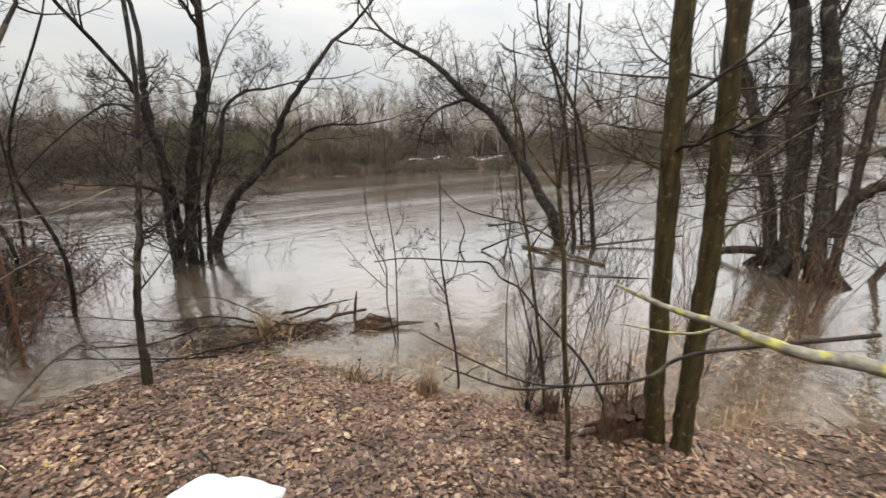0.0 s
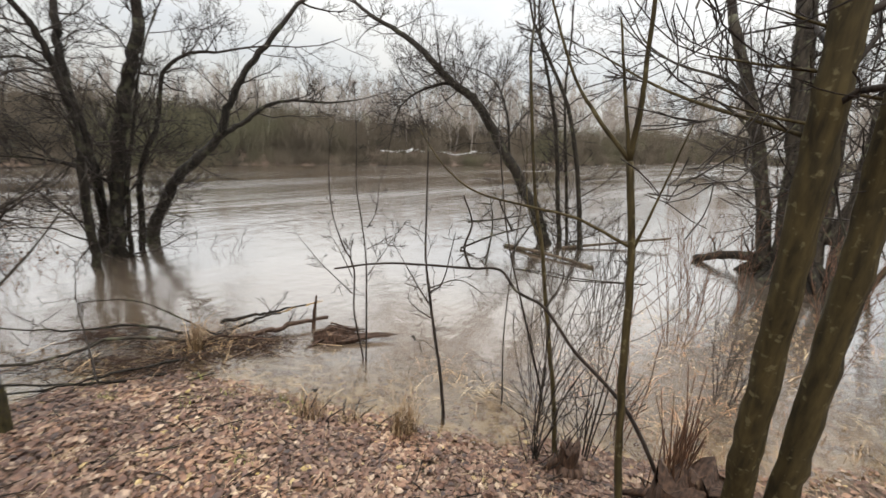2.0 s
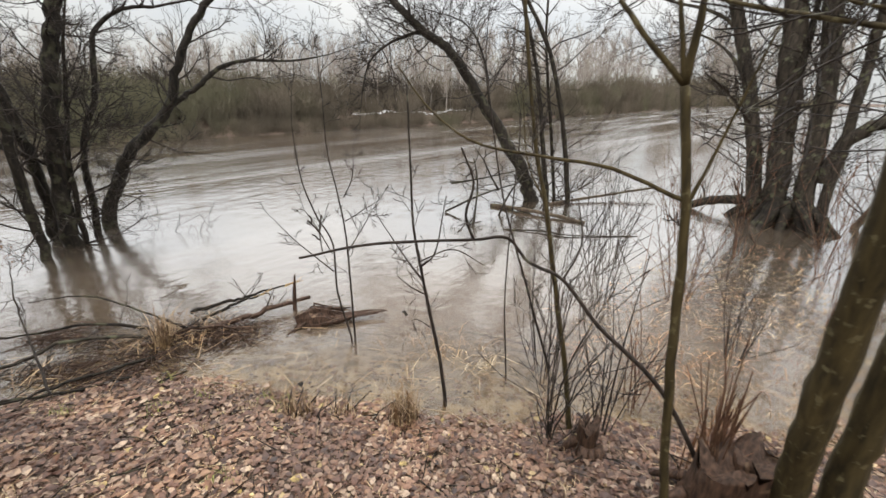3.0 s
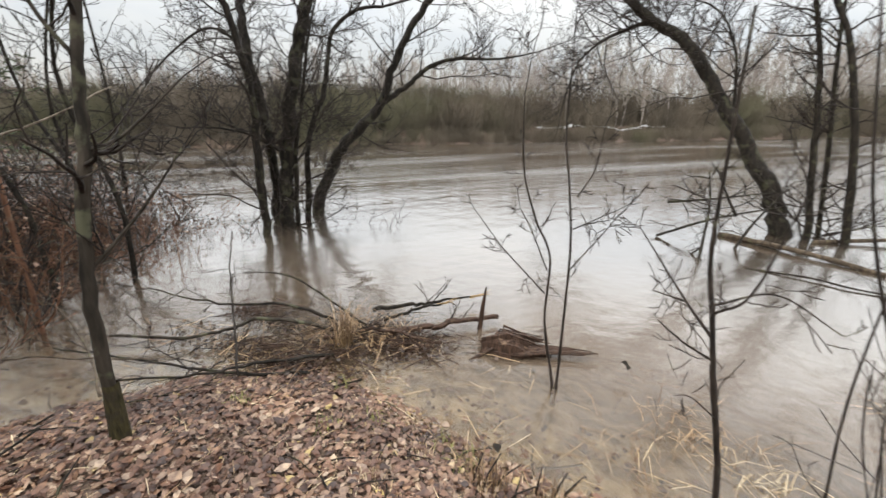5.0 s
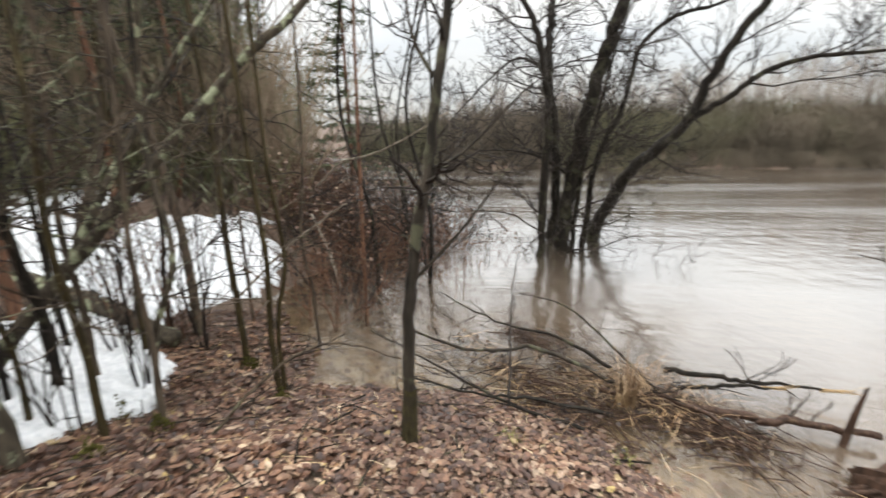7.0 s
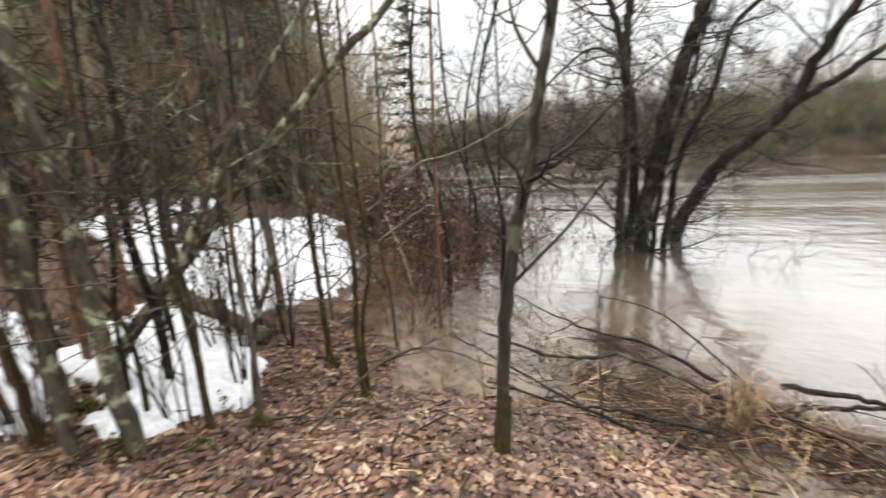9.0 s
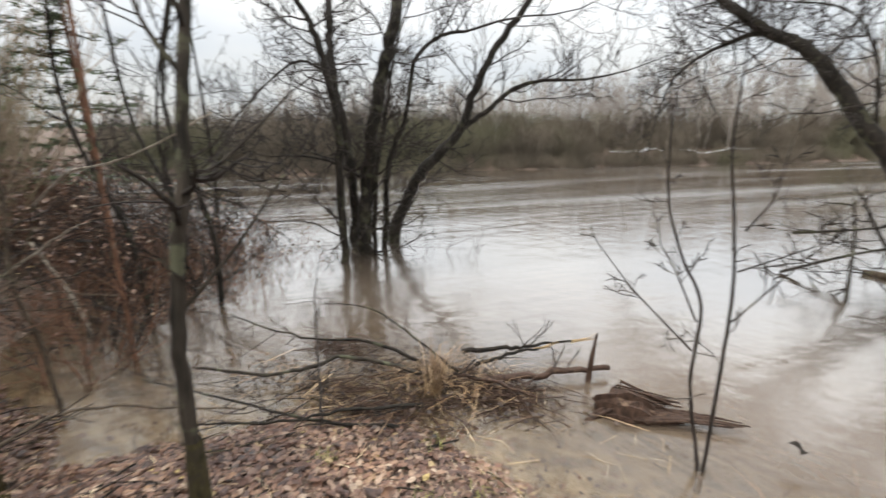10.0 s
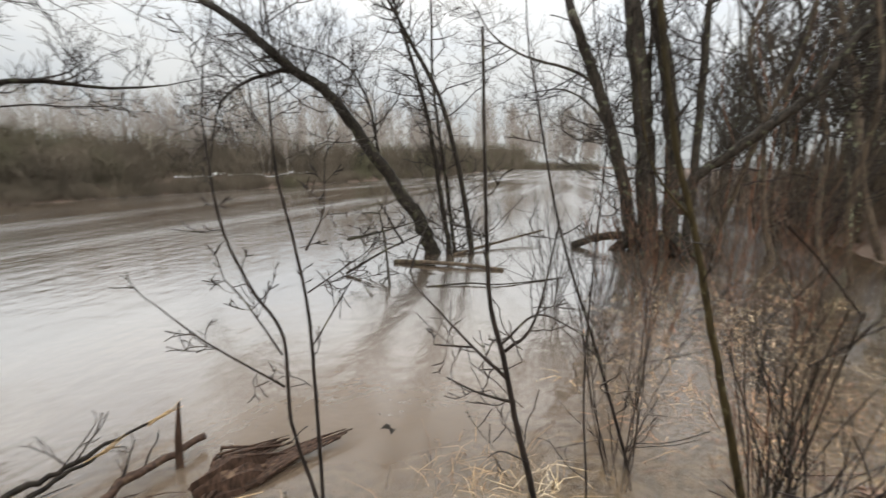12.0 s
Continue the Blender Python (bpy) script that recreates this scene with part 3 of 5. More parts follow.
near_tree = bare_tree("twin_trunk_tree", "twin-stemmed tree with smooth olive-brown bark on leafy bank", (3.74, 1.33, 0.5),
          [([(3.72, 1.33, 0.30), (3.66, 1.29, 0.60), (3.57, 1.24, 1.0), (3.50, 1.20, 1.5), (3.43, 1.17, 2.0), (3.38, 1.16, 2.5), (3.33, 1.16, 3.1), (3.2, 1.2, 5.5)], 0.064, 0.05),
           ([(3.82, 1.21, 0.30), (3.79, 1.20, 0.60), (3.77, 1.20, 1.0), (3.74, 1.19, 1.5), (3.71, 1.18, 2.0), (3.66, 1.17, 2.5), (3.60, 1.15, 3.1), (3.5, 1.2, 5.5)], 0.064, 0.05)],
          [([(3.72, 1.18, 1.9), (4.15, 1.6, 2.05), (4.6, 1.9, 2.1), (5.2, 2.3, 2.2)], 0.014, 0.005),
           ([(3.65, 1.17, 2.6), (4.2, 1.2, 2.85), (4.8, 1.3, 3.0)], 0.014, 0.005),
           ([(3.39, 1.16, 2.4), (3.2, 1.8, 2.6), (3.0, 2.3, 2.85)], 0.010, 0.004),
           ([(3.68, 1.17, 2.3), (4.3, 1.7, 2.5), (4.9, 2.0, 2.75)], 0.012, 0.005)]
          + [([(x, 1.17, z), (x + 0.5 * dx, 1.17 + 0.5 * dy, z + 0.02), (x + dx, 1.17 + dy, z + 0.05)], 0.007, 0.003) for x, z, dx, dy in
             [(3.38, 2.45, -0.28, 0.10), (3.37, 2.62, -0.35, 0.16), (3.36, 2.75, -0.18, 0.05), (3.35, 2.9, -0.4, 0.2), (3.37, 2.55, 0.25, 0.15), (3.68, 2.4, 0.42, -0.1),
              (3.67, 2.55, -0.22, 0.12), (3.66, 2.7, 0.5, 0.05), (3.64, 2.85, 0.45, -0.15), (3.69, 2.1, 0.35, 0.1), (3.40, 2.2, 0.2, 0.2)]],
          32, BARK_OLIVE, TWIG, twigs=4, reach=0.9, level=1, start=0.55, kids=(0, 4, 5, 5), knobs=0.05, flare=0.7)

bare_tree("yellow_stemmed_sapling", "thin forked young tree with yellowish brown bark on the bank", (3.03, 1.24, 0.55),
          [([(3.04, 1.22, 0.45), (3.02, 1.25, 0.72), (2.96, 1.29, 1.2), (2.92, 1.32, 1.66), (2.89, 1.34, 1.94), (2.84, 1.39, 2.28)], 0.019, 0.014)],
          [([(2.84, 1.39, 2.28), (2.71, 1.48, 2.45), (2.61, 1.56, 2.63), (2.45, 1.7, 3.1)], 0.010, 0.004),
           ([(2.84, 1.39, 2.28), (2.84, 1.38, 2.49), (2.83, 1.39, 2.7), (2.8, 1.4, 3.3)], 0.013, 0.006),
           ([(2.84, 1.39, 2.28), (2.79, 1.42, 2.52), (2.74, 1.46, 2.8)], 0.009, 0.004),
           ([(2.89, 1.34, 1.94), (2.71, 1.48, 2.02), (2.53, 1.62, 2.04), (2.31, 1.79, 2.07), (2.15, 1.92, 2.18), (2.02, 2.02, 2.35)], 0.008, 0.003),
           ([(2.90, 1.34, 1.94), (2.93, 1.31, 2.11), (2.99, 1.27, 2.44)], 0.007, 0.003)],
          33, BARK_OLIVE, TWIG, twigs=1, reach=0.3, level=1, start=0.6, kids=(0, 3, 4, 4), top=False, twig_r=0.004)

bare_tree("arching_branch", "thin dark crooked branch arching out from the bank", (3.45, 1.55, 0.5),
          [([(3.5, 1.5, 0.45), (3.26, 1.66, 0.91), (2.94, 1.77, 1.23), (2.76, 1.84, 1.45), (2.61, 1.90, 1.52), (2.51, 1.93, 1.63), (2.33, 1.78, 1.68), (2.10, 1.55, 1.76), (1.90, 1.36, 1.82), (1.72, 1.27, 1.82)], 0.013, 0.0032)],
          [([(2.31, 1.76, 1.69), (2.27, 1.74, 1.80), (2.30, 1.76, 1.92), (2.24, 1.72, 2.06)], 0.007, 0.004),
           ([(2.76, 1.84, 1.45), (2.86, 1.9, 1.6), (2.84, 1.95, 1.8)], 0.006, 0.003)],
          34, TWIG, TWIG, twigs=1, reach=0.2, level=1, start=0.5, kids=(0, 3, 3, 3), top=False, category="branch", twig_r=0.004)

bare_tree("twin_stemmed_sapling", "two thin dark bare stems rising from flood water", (1.62, 3.72, -0.2),
          [(rooted([(1.61, 3.72, 0.04), (1.51, 3.74, 0.52), (1.50, 3.75, 0.98), (1.38, 3.77, 1.23), (1.28, 3.80, 1.52), (1.25, 3.80, 1.80), (1.24, 3.80, 2.0)], 0.3), 0.012, 0.004),
           (rooted([(1.645, 3.72, 0.06), (1.63, 3.72, 0.78), (1.61, 3.72, 1.17), (1.56, 3.73, 1.5), (1.51, 3.74, 1.8), (1.50, 3.75, 2.2)], 0.3), 0.012, 0.004)],
          [([(1.49, 3.75, 0.72), (1.17, 3.82, 1.0), (0.99, 3.86, 1.2)], 0.006, 0.003), ([(1.49, 3.75, 0.89), (1.35, 3.78, 1.17), (1.27, 3.8, 1.29)], 0.006, 0.003),
           ([(1.63, 3.72, 0.92), (1.78, 3.69, 1.17), (1.85, 3.66, 1.3)], 0.005, 0.0025), ([(1.62, 3.72, 1.2), (1.89, 3.66, 1.38)], 0.005, 0.0025),
           ([(1.62, 3.72, 1.41), (1.70, 3.70, 1.58), (1.72, 3.7, 1.8)], 0.005, 0.0025)],
          35, TWIG, TWIG, twigs=6, reach=0.3, level=1, start=0.25, kids=(0, 3, 3, 3), top=True, twig_r=0.003)

bare_tree("water_sapling", "dark bare sapling with spreading twigs rising from shallow water", (2.36, 2.82, -0.15),
          [(rooted([(2.38, 2.79, 0.05), (2.32, 2.84, 0.47), (2.26, 2.89, 0.76), (2.21, 2.93, 1.04), (2.17, 2.98, 1.26), (2.15, 2.99, 1.46), (2.14, 3.01, 1.77), (2.12, 3.03, 2.3)], 0.3), 0.017, 0.006)],
          [([(2.22, 2.92, 0.97), (2.11, 3.03, 1.10), (1.91, 3.23, 1.37)], 0.009, 0.003), ([(2.12, 3.02, 1.09), (2.0, 3.14, 1.08)], 0.005, 0.003),
           ([(2.24, 2.90, 0.87), (2.14, 3.0, 0.89), (2.04, 3.10, 0.94)], 0.007, 0.003), ([(2.21, 2.93, 1.09), (2.30, 2.87, 1.22), (2.36, 2.83, 1.62)], 0.008, 0.003),
           ([(2.20, 2.94, 1.12), (2.45, 3.0, 1.18), (2.7, 2.95, 1.05)], 0.006, 0.003), ([(2.30, 2.85, 0.6), (2.18, 2.88, 0.68), (2.12, 2.9, 0.66)], 0.004, 0.002)],
          36, TWIG, TWIG, twigs=5, reach=0.34, level=1, start=0.3, kids=(0, 2, 3, 3), top=False, twig_r=0.003)

bare_tree("olive_sapling", "crooked olive-brown young stem rising from shallow water", (3.2, 2.33, -0.05),
          [([(3.23, 2.28, -0.15), (3.20, 2.34, 0.05), (3.17, 2.42, 0.4), (3.11, 2.51, 0.8), (3.05, 2.60, 1.2), (2.99, 2.69, 1.6), (2.91, 2.78, 2.0), (2.80, 2.92, 2.9)], 0.022, 0.012)],
          [([(2.99, 2.69, 1.6), (2.90, 2.85, 1.85), (2.86, 2.95, 2.3)], 0.007, 0.003)],
          37, BARK_OLIVE, TWIG, twigs=3, reach=0.4, level=1, start=0.5, kids=(0, 3, 3, 3), twig_r=0.004)

bare_tree("thin_tall_sapling", "very thin tall dark stem standing in water", (-2.6, 3.19, -0.2),
          [(rooted([(-2.6, 3.19, 0), (-2.59, 3.21, 1.5), (-2.57, 3.24, 2.95), (-2.5, 3.3, 5.0)], 0.3), 0.024, 0.010)], [], 38, BARK_RED, TWIG, twigs=8, reach=0.5, level=1, start=0.3)

bare_tree("lichen_branch", "pale dead branch crusted with yellow lichen over the bank", (2.72, -0.45, 2.2),
          [([(2.497, -0.285, 2.255), (2.54, -0.403, 2.255), (2.608, -0.497, 2.255), (2.65, -0.574, 2.255), (2.752, -0.633, 2.255), (2.99, -0.786, 2.229), (3.458, -1.109, 2.042), (4.223, -1.619, 1.49)], 0.004, 0.018)],
          [([(2.70, -0.4, 2.22), (2.64, -0.33, 2.16), (2.55, -0.22, 2.13)], 0.004, 0.002)], 39, BARK_LICHEN, BARK_LICHEN, twigs=0, top=False, category="branch")

bare_tree("low_dead_branch", "dark bare branch reaching low across the bank", (2.7, -0.32, 2.1),
          [([(3.0, -0.4, 2.2), (2.69, -0.31, 2.10), (2.61, -0.29, 2.03), (2.54, -0.26, 1.99), (2.36, -0.21, 1.95), (2.2, -0.15, 1.98), (2.05, -0.11, 2.04)], 0.005, 0.002)],
          [([(2.45, -0.23, 1.96), (2.3, -0.17, 1.91), (2.12, -0.1, 1.93)], 0.004, 0.002)], 40, TWIG, TWIG, twigs=2, reach=0.12, level=0, top=False, category="branch", twig_r=0.003)


def shoots(name, label, base, count, tall, spread, mat, seed, thick=0.005, lean=(0, 0), side=1, category="shrub", group="", low=0.3):
    """A clump of thin shoots fanning up from one foot; each shoot is a part."""
    rng = np.random.default_rng(seed)
    ob = thing(name, base, label, category, group)
    for k in range(count):
        g = Geo()
        a = rng.uniform(0, 6.283)
        foot = np.array(base) + (0.10 * spread * math.cos(a) * rng.uniform(0, 1) * 2, 0.10 * spread * math.sin(a) * 2, -0.12)
        way = (spread * math.cos(a) * rng.uniform(0.2, 1) + lean[0], spread * math.sin(a) * rng.uniform(0.2, 1) + lean[1], 1.0)
        sprout(g, rng, foot, way, tall * rng.uniform(low, 1.0), thick * rng.uniform(0.6, 1.2), side, 0.12, 0.10, (0, 4, 4))
        part("shoot", g, mat, ob)
    return ob


shoots("sucker_shoots", "reddish brown thin shoots at the foot of a tree", (3.50, 1.50, 0.46), 26, 0.85, 0.08, TWIG_RED, 41, 0.006, (-0.05, 0.05), 0)
shoots("sucker_shoots", "reddish brown thin shoots at the foot of a tree", (3.62, 1.62, 0.42), 22, 0.95, 0.09, TWIG_RED, 42, 0.006, (0, 0.05), 0)
shoots("willow_shoots", "fan of dark thin bare shoots at the water's edge", (3.02, 2.3, 0.1), 8, 1.6, 0.2, TWIG, 43, 0.007, (-0.10, 0.05), 1, low=0.45)
shoots("willow_shoots", "fan of dark thin bare shoots at the water's edge", (3.38, 2.25, 0.12), 7, 1.5, 0.22, TWIG, 44, 0.007, (0.02, 0.05), 1, low=0.45)
shoots("willow_shoots", "fan of dark thin bare shoots at the water's edge", (3.85, 2.6, 0.0), 8, 1.4, 0.35, TWIG_RED, 45, 0.006, (0.05, 0.05), 1)
shoots("willow_shoots", "fan of dark thin bare shoots at the water's edge", (3.05, 2.15, 0.0), 5, 0.9, 0.4, TWIG, 46, 0.006, (0.1, 0.1), 1)
for k, (x, y, t) in enumerate([(4.5, 4.3, 1.5), (5.4, 4.2, 1.8), (4.9, 5.3, 1.7), (6.2, 5.0, 1.8), (3.3, 3.1, 1.6), (6.9, 6.2, 1.8), (5.6, 6.0, 1.5), (7.9, 4.6, 2.0), (5.2, 3.1, 1.5), (6.6, 3.4, 1.8), (8.8, 5.4, 2.2), (7.3, 5.4, 2.0), (9.4, 4.4, 2.2)]):
    shoots("flooded_shrub", "thin bare shrub standing in flood water", (x, y, 0.0), 9, t, 0.35, TWIG_RED if k % 2 else TWIG, 60 + k, 0.006, side=1, group="flooded shrubs", low=0.5)
bare_tree("crooked_stem", "thin dark crooked stem rising from water", (3.34, 3.07, -0.2), [(rooted([(3.34, 3.07, 0), (3.1, 3.2, 0.8), (2.9, 3.35, 1.5), (2.75, 3.5, 2.4)], 0.3), 0.014, 0.005)], [],
          71, TWIG, TWIG, twigs=7, reach=0.5, level=1, start=0.3, kids=(0, 3, 3, 3), twig_r=0.004)
bare_tree("crooked_stem", "thin dark straight stem rising from water", (2.95, 3.05, -0.2), [(rooted([(2.95, 3.05, 0), (2.9, 3.1, 0.8), (2.92, 3.1, 2.0)], 0.3), 0.009, 0.004)], [],
          72, TWIG, TWIG, twigs=5, reach=0.4, level=1, start=0.3, kids=(0, 3, 3, 3), twig_r=0.004)

# rotten stumps at the water's edge
def stump(base, r, tall, seed):
    rng = np.random.default_rng(seed)
    ob = thing("rotten_stump", base, "small dark rotten stump with jagged top", "stump", "stumps")
    g = Geo()
    b = np.array(base)
    rings, k = 5, 14
    jag = rng.uniform(0.6, 1.0, k)
    verts, faces = [], []
    for i in range(rings + 1):
        for j in range(k):
            a = j / k * 6.283
            rr = r * (1.35 - 0.45 * min(1, i / 2)) * (1 + 0.12 * math.sin(3 * a + seed) + rng.normal(0, 0.04))
            verts.append(b + (rr * math.cos(a), rr * math.sin(a), -0.1 + (tall + 0.1) * i / rings * (jag[j] if i == rings else 0.7 + 0.3 * jag[j])))
    for i in range(rings):
        for j in range(k):
            faces.append((i * k + j, i * k + (j + 1) % k, (i + 1) * k + (j + 1) % k, (i + 1) * k + j))
    verts.append(b + (0, 0, tall * 0.55))
    faces += [(rings * k + j, rings * k + (j + 1) % k, len(verts) - 1) for j in range(k)]
    g.add(verts, faces)
    part("wood", g, DRIFT, ob)
    for j in range(6):
        g = Geo()
        a = rng.uniform(0, 6.283)
        g.tube([b + (r * math.cos(a), r * math.sin(a), 0.05), b + (1.6 * r * math.cos(a), 1.6 * r * math.sin(a), -0.02), b + (2.4 * r * math.cos(a), 2.4 * r * math.sin(a), -0.12)], [0.03, 0.022, 0.01], 5)
        part("root", g, DRIFT, ob)


stump((3.17, 2.06, 0.18), 0.07, 0.24, 1)
stump((3.44, 1.40, 0.46), 0.13, 0.36, 2)
stump((3.60, 1.40, 0.48), 0.12, 0.36, 3)

# ---- woods on both sides ----
def wood_tree(seed, tall, r, mat, twigs=15, reach=1.4, label="slim bare woodland tree with dark bark"):
    rng = np.random.default_rng(seed)
    lean = rng.normal(0, 0.10, 2)
    pts = [(lean[0] * z + rng.normal(0, 0.11), lean[1] * z + rng.normal(0, 0.11), z) for z in np.linspace(-0.3, tall, 6)]
    return bare_tree("woodland_tree", label, (0, 0, 0), [(pts, r, r * 0.35)], [], seed, mat, TWIG, twigs=twigs, reach=reach, level=2, start=0.15,
                     kids=(0, 4, 4, 4), group="woodland trees")


def place(ob, x, y, z, turn, size):
    return Matrix.LocRotScale((x, y, z), Euler((0, 0, turn)), (size, size, size))


def stand(models, spots, rng, low=0.8, high=1.25, under=0.05):
    """Copies of the models at the spots; each model itself takes the first place of its turn."""
    for k, (x, y) in enumerate(spots):
        ob = models[k % len(models)]
        m = place(ob, x, y, float(height(x, y)) - under, rng.uniform(0, 6.283), rng.uniform(low, high))
        if k < len(models):
            ob.matrix_basis = m
        else:
            copy_thing(ob, m @ Matrix.Diagonal([1 / s for s in ob.scale] + [1]) if ob.scale[0] != 1 else m)


rng = np.random.default_rng(77)
models = [wood_tree(101, 7.0, 0.042, BARK_BROWN), wood_tree(102, 8.0, 0.06, BARK_BROWN), wood_tree(103, 6.0, 0.032, BARK_RED), wood_tree(104, 7.5, 0.045, BARK_MOSS)]
spots = []
while len(spots) < 38:
    x, y = rng.uniform(-16, -2.7), rng.uniform(-5, 9)
    if height(x, y) > 0.05 and all((x - a) ** 2 + (y - b) ** 2 > 0.45 for a, b in spots) and not -76 < math.degrees(math.atan2(x - 0.9, y - 1.1)) < -52 and y < 4.2 + (-x - 3) * 0.6 and y > -1.5 + (x + 3) * 0.35:
        spots.append((x, y))
for k in range(26):
    x = rng.uniform(11.5, 30)
    spots.append((x, x * rng.uniform(0.12, 0.50) + rng.uniform(0, 1.5)))
spots += [(10.2, 4.0), (11.2, 5.4), (12.6, 6.8), (11.6, 3.9), (13.2, 5.2), (10.9, 6.9), (14.2, 7.4), (12.2, 4.6), (13.5, 6.3), (16, 6.5)]
stand(models, spots, rng)


def thicket_shrub(seed, count, tall, mat):
    rng = np.random.default_rng(seed)
    ob = thing("thicket_shrub", (0, 0, 0), "dense brown bare bush of many thin twigs", "shrub", "bare bushes")
    for k in range(count):
        g = Geo()
        a = rng.uniform(0, 6.283)
        sprout(g, rng, (0.2 * math.cos(a), 0.2 * math.sin(a), -0.25), (0.5 * math.cos(a), 0.5 * math.sin(a), 1.0), tall * rng.uniform(0.5, 1), 0.014, 2, 0.10, 0.2, (0, 3, 4), 0.0035)
        part("stem", g, mat, ob)
    return ob


bushes = [thicket_shrub(111, 11, 1.8, TWIG), thicket_shrub(112, 11, 1.5, TWIG_RED), thicket_shrub(113, 11, 2.0, BARK_RED)]
spots = [(-4.64, 5.94), (-4.14, 5.5), (-3.75, 5.95), (-4.2, 6.5), (-4.2, 5.0), (-4.8, 4.3), (-5.6, 4.4), (-5.2, 5.2), (-6.3, 5.6), (-6.0, 6.6), (-7.2, 6.4), (-5.3, 7.1),
         (-7.6, 7.6), (-8.6, 7.4), (-9.6, 8.2), (-6.8, 8.2), (-3.4, 5.6), (-2.9, 2.9), (-3.4, 3.4), (-4.0, 3.9)]
spots += [(-3.55, 5.3), (-3.9, 5.6), (-3.2, 6.1), (-4.4, 4.7), (-3.6, 4.8), (-4.9, 5.6), (-4.0, 4.5), (-5.0, 6.4), (-3.1, 5.0)]
while len(spots) < 56:
    x, y = rng.uniform(-13, -4.5), rng.uniform(0, 8)
    if height(x, y) > 0.05 and y > 3.0 + (-x - 5) * 0.35:
        spots.append((x, y))
for k in range(24):
    x = rng.uniform(10.5, 26)
    spots.append((x, x * rng.uniform(0.2, 0.5) + rng.uniform(-1.0, 1.0)))
stand(bushes, spots, rng, 0.6, 1.0, 0.0)


def inlet_bush(seed, mat):
    """A dense flooded bush with withered leaves still clinging to it."""
    rng = np.random.default_rng(seed)
    ob = thing("leafy_bush", (0, 0, 0), "dense reddish brown bush with clinging withered leaves", "shrub", "flooded bushes")
    for k in range(14):
        g = Geo()
        a = rng.uniform(0, 6.283)
        sprout(g, rng, (0.25 * math.cos(a), 0.25 * math.sin(a), -0.3), (0.6 * math.cos(a), 0.6 * math.sin(a), 0.9), 1.5 * rng.uniform(0.5, 1), 0.010, 2, 0.04, 0.26, (0, 4, 5), 0.003)
        part("stem", g, mat, ob)
    n = 380
    at = np.column_stack([rng.normal(0, 0.45, n), rng.normal(0, 0.45, n), 1.3 * rng.uniform(0.02, 1.0, n) ** 1.5])
    blade = [(-0.3, -0.5, 0), (0.3, -0.5, 0.08), (0.36, 0.1, 0.0), (0.05, 0.5, 0.12), (-0.34, 0.1, 0.05)]
    part("withered_leaves", scatter(blade, [(0, 1, 2, 3, 4)], at, spin(rng, n, 1.0), rng.uniform(0.025, 0.055, n)), LITTER, ob, "small withered brown leaves", kind="stuff")
    return ob


inlet = [inlet_bush(121, TWIG_RED), inlet_bush(122, TWIG)]
spots = [(-4.3, 5.55), (-3.75, 6.1), (-5.1, 5.3), (-6.0, 4.95), (-4.1, 6.0), (-4.9, 4.5), (-5.6, 4.1), (-6.8, 5.6), (-4.5, 3.9), (-5.3, 6.2), (-3.5, 3.6), (-4.2, 4.6), (-6.3, 4.2), (-7.4, 5.2), (-4.7, 5.7), (-5.5, 5.0), (-6.4, 6.2), (-5.0, 3.6), (-5.9, 3.5), (-4.6, 6.4), (-7.0, 4.4)]
stand(inlet, spots, rng, 0.75, 1.15, 0.0)

for k, (x, y, t) in enumerate([(-3.2, 3.7, 4.2), (-4.1, 4.7, 4.8), (-4.8, 5.2, 4.5), (-2.95, 4.3, 3.8), (-5.6, 6.4, 5.0)]):
    stem = [(x, y, -0.3), (x + rng.normal(0, 0.1), y, 0.9), (x + rng.normal(0, 0.3), y + rng.normal(0, 0.2), 2.2), (x + rng.normal(0, 0.6), y + rng.normal(0, 0.4), t)]
    bare_tree("alder_tree", "thin crooked bare tree with many fine twigs in water", (x, y, -0.2), [(stem, 0.032, 0.012)], [], 180 + k, BARK_WET, TWIG, twigs=20, reach=1.2, level=2, start=0.1,
              kids=(0, 4, 4, 4), group="thin alders", twig_r=0.008)

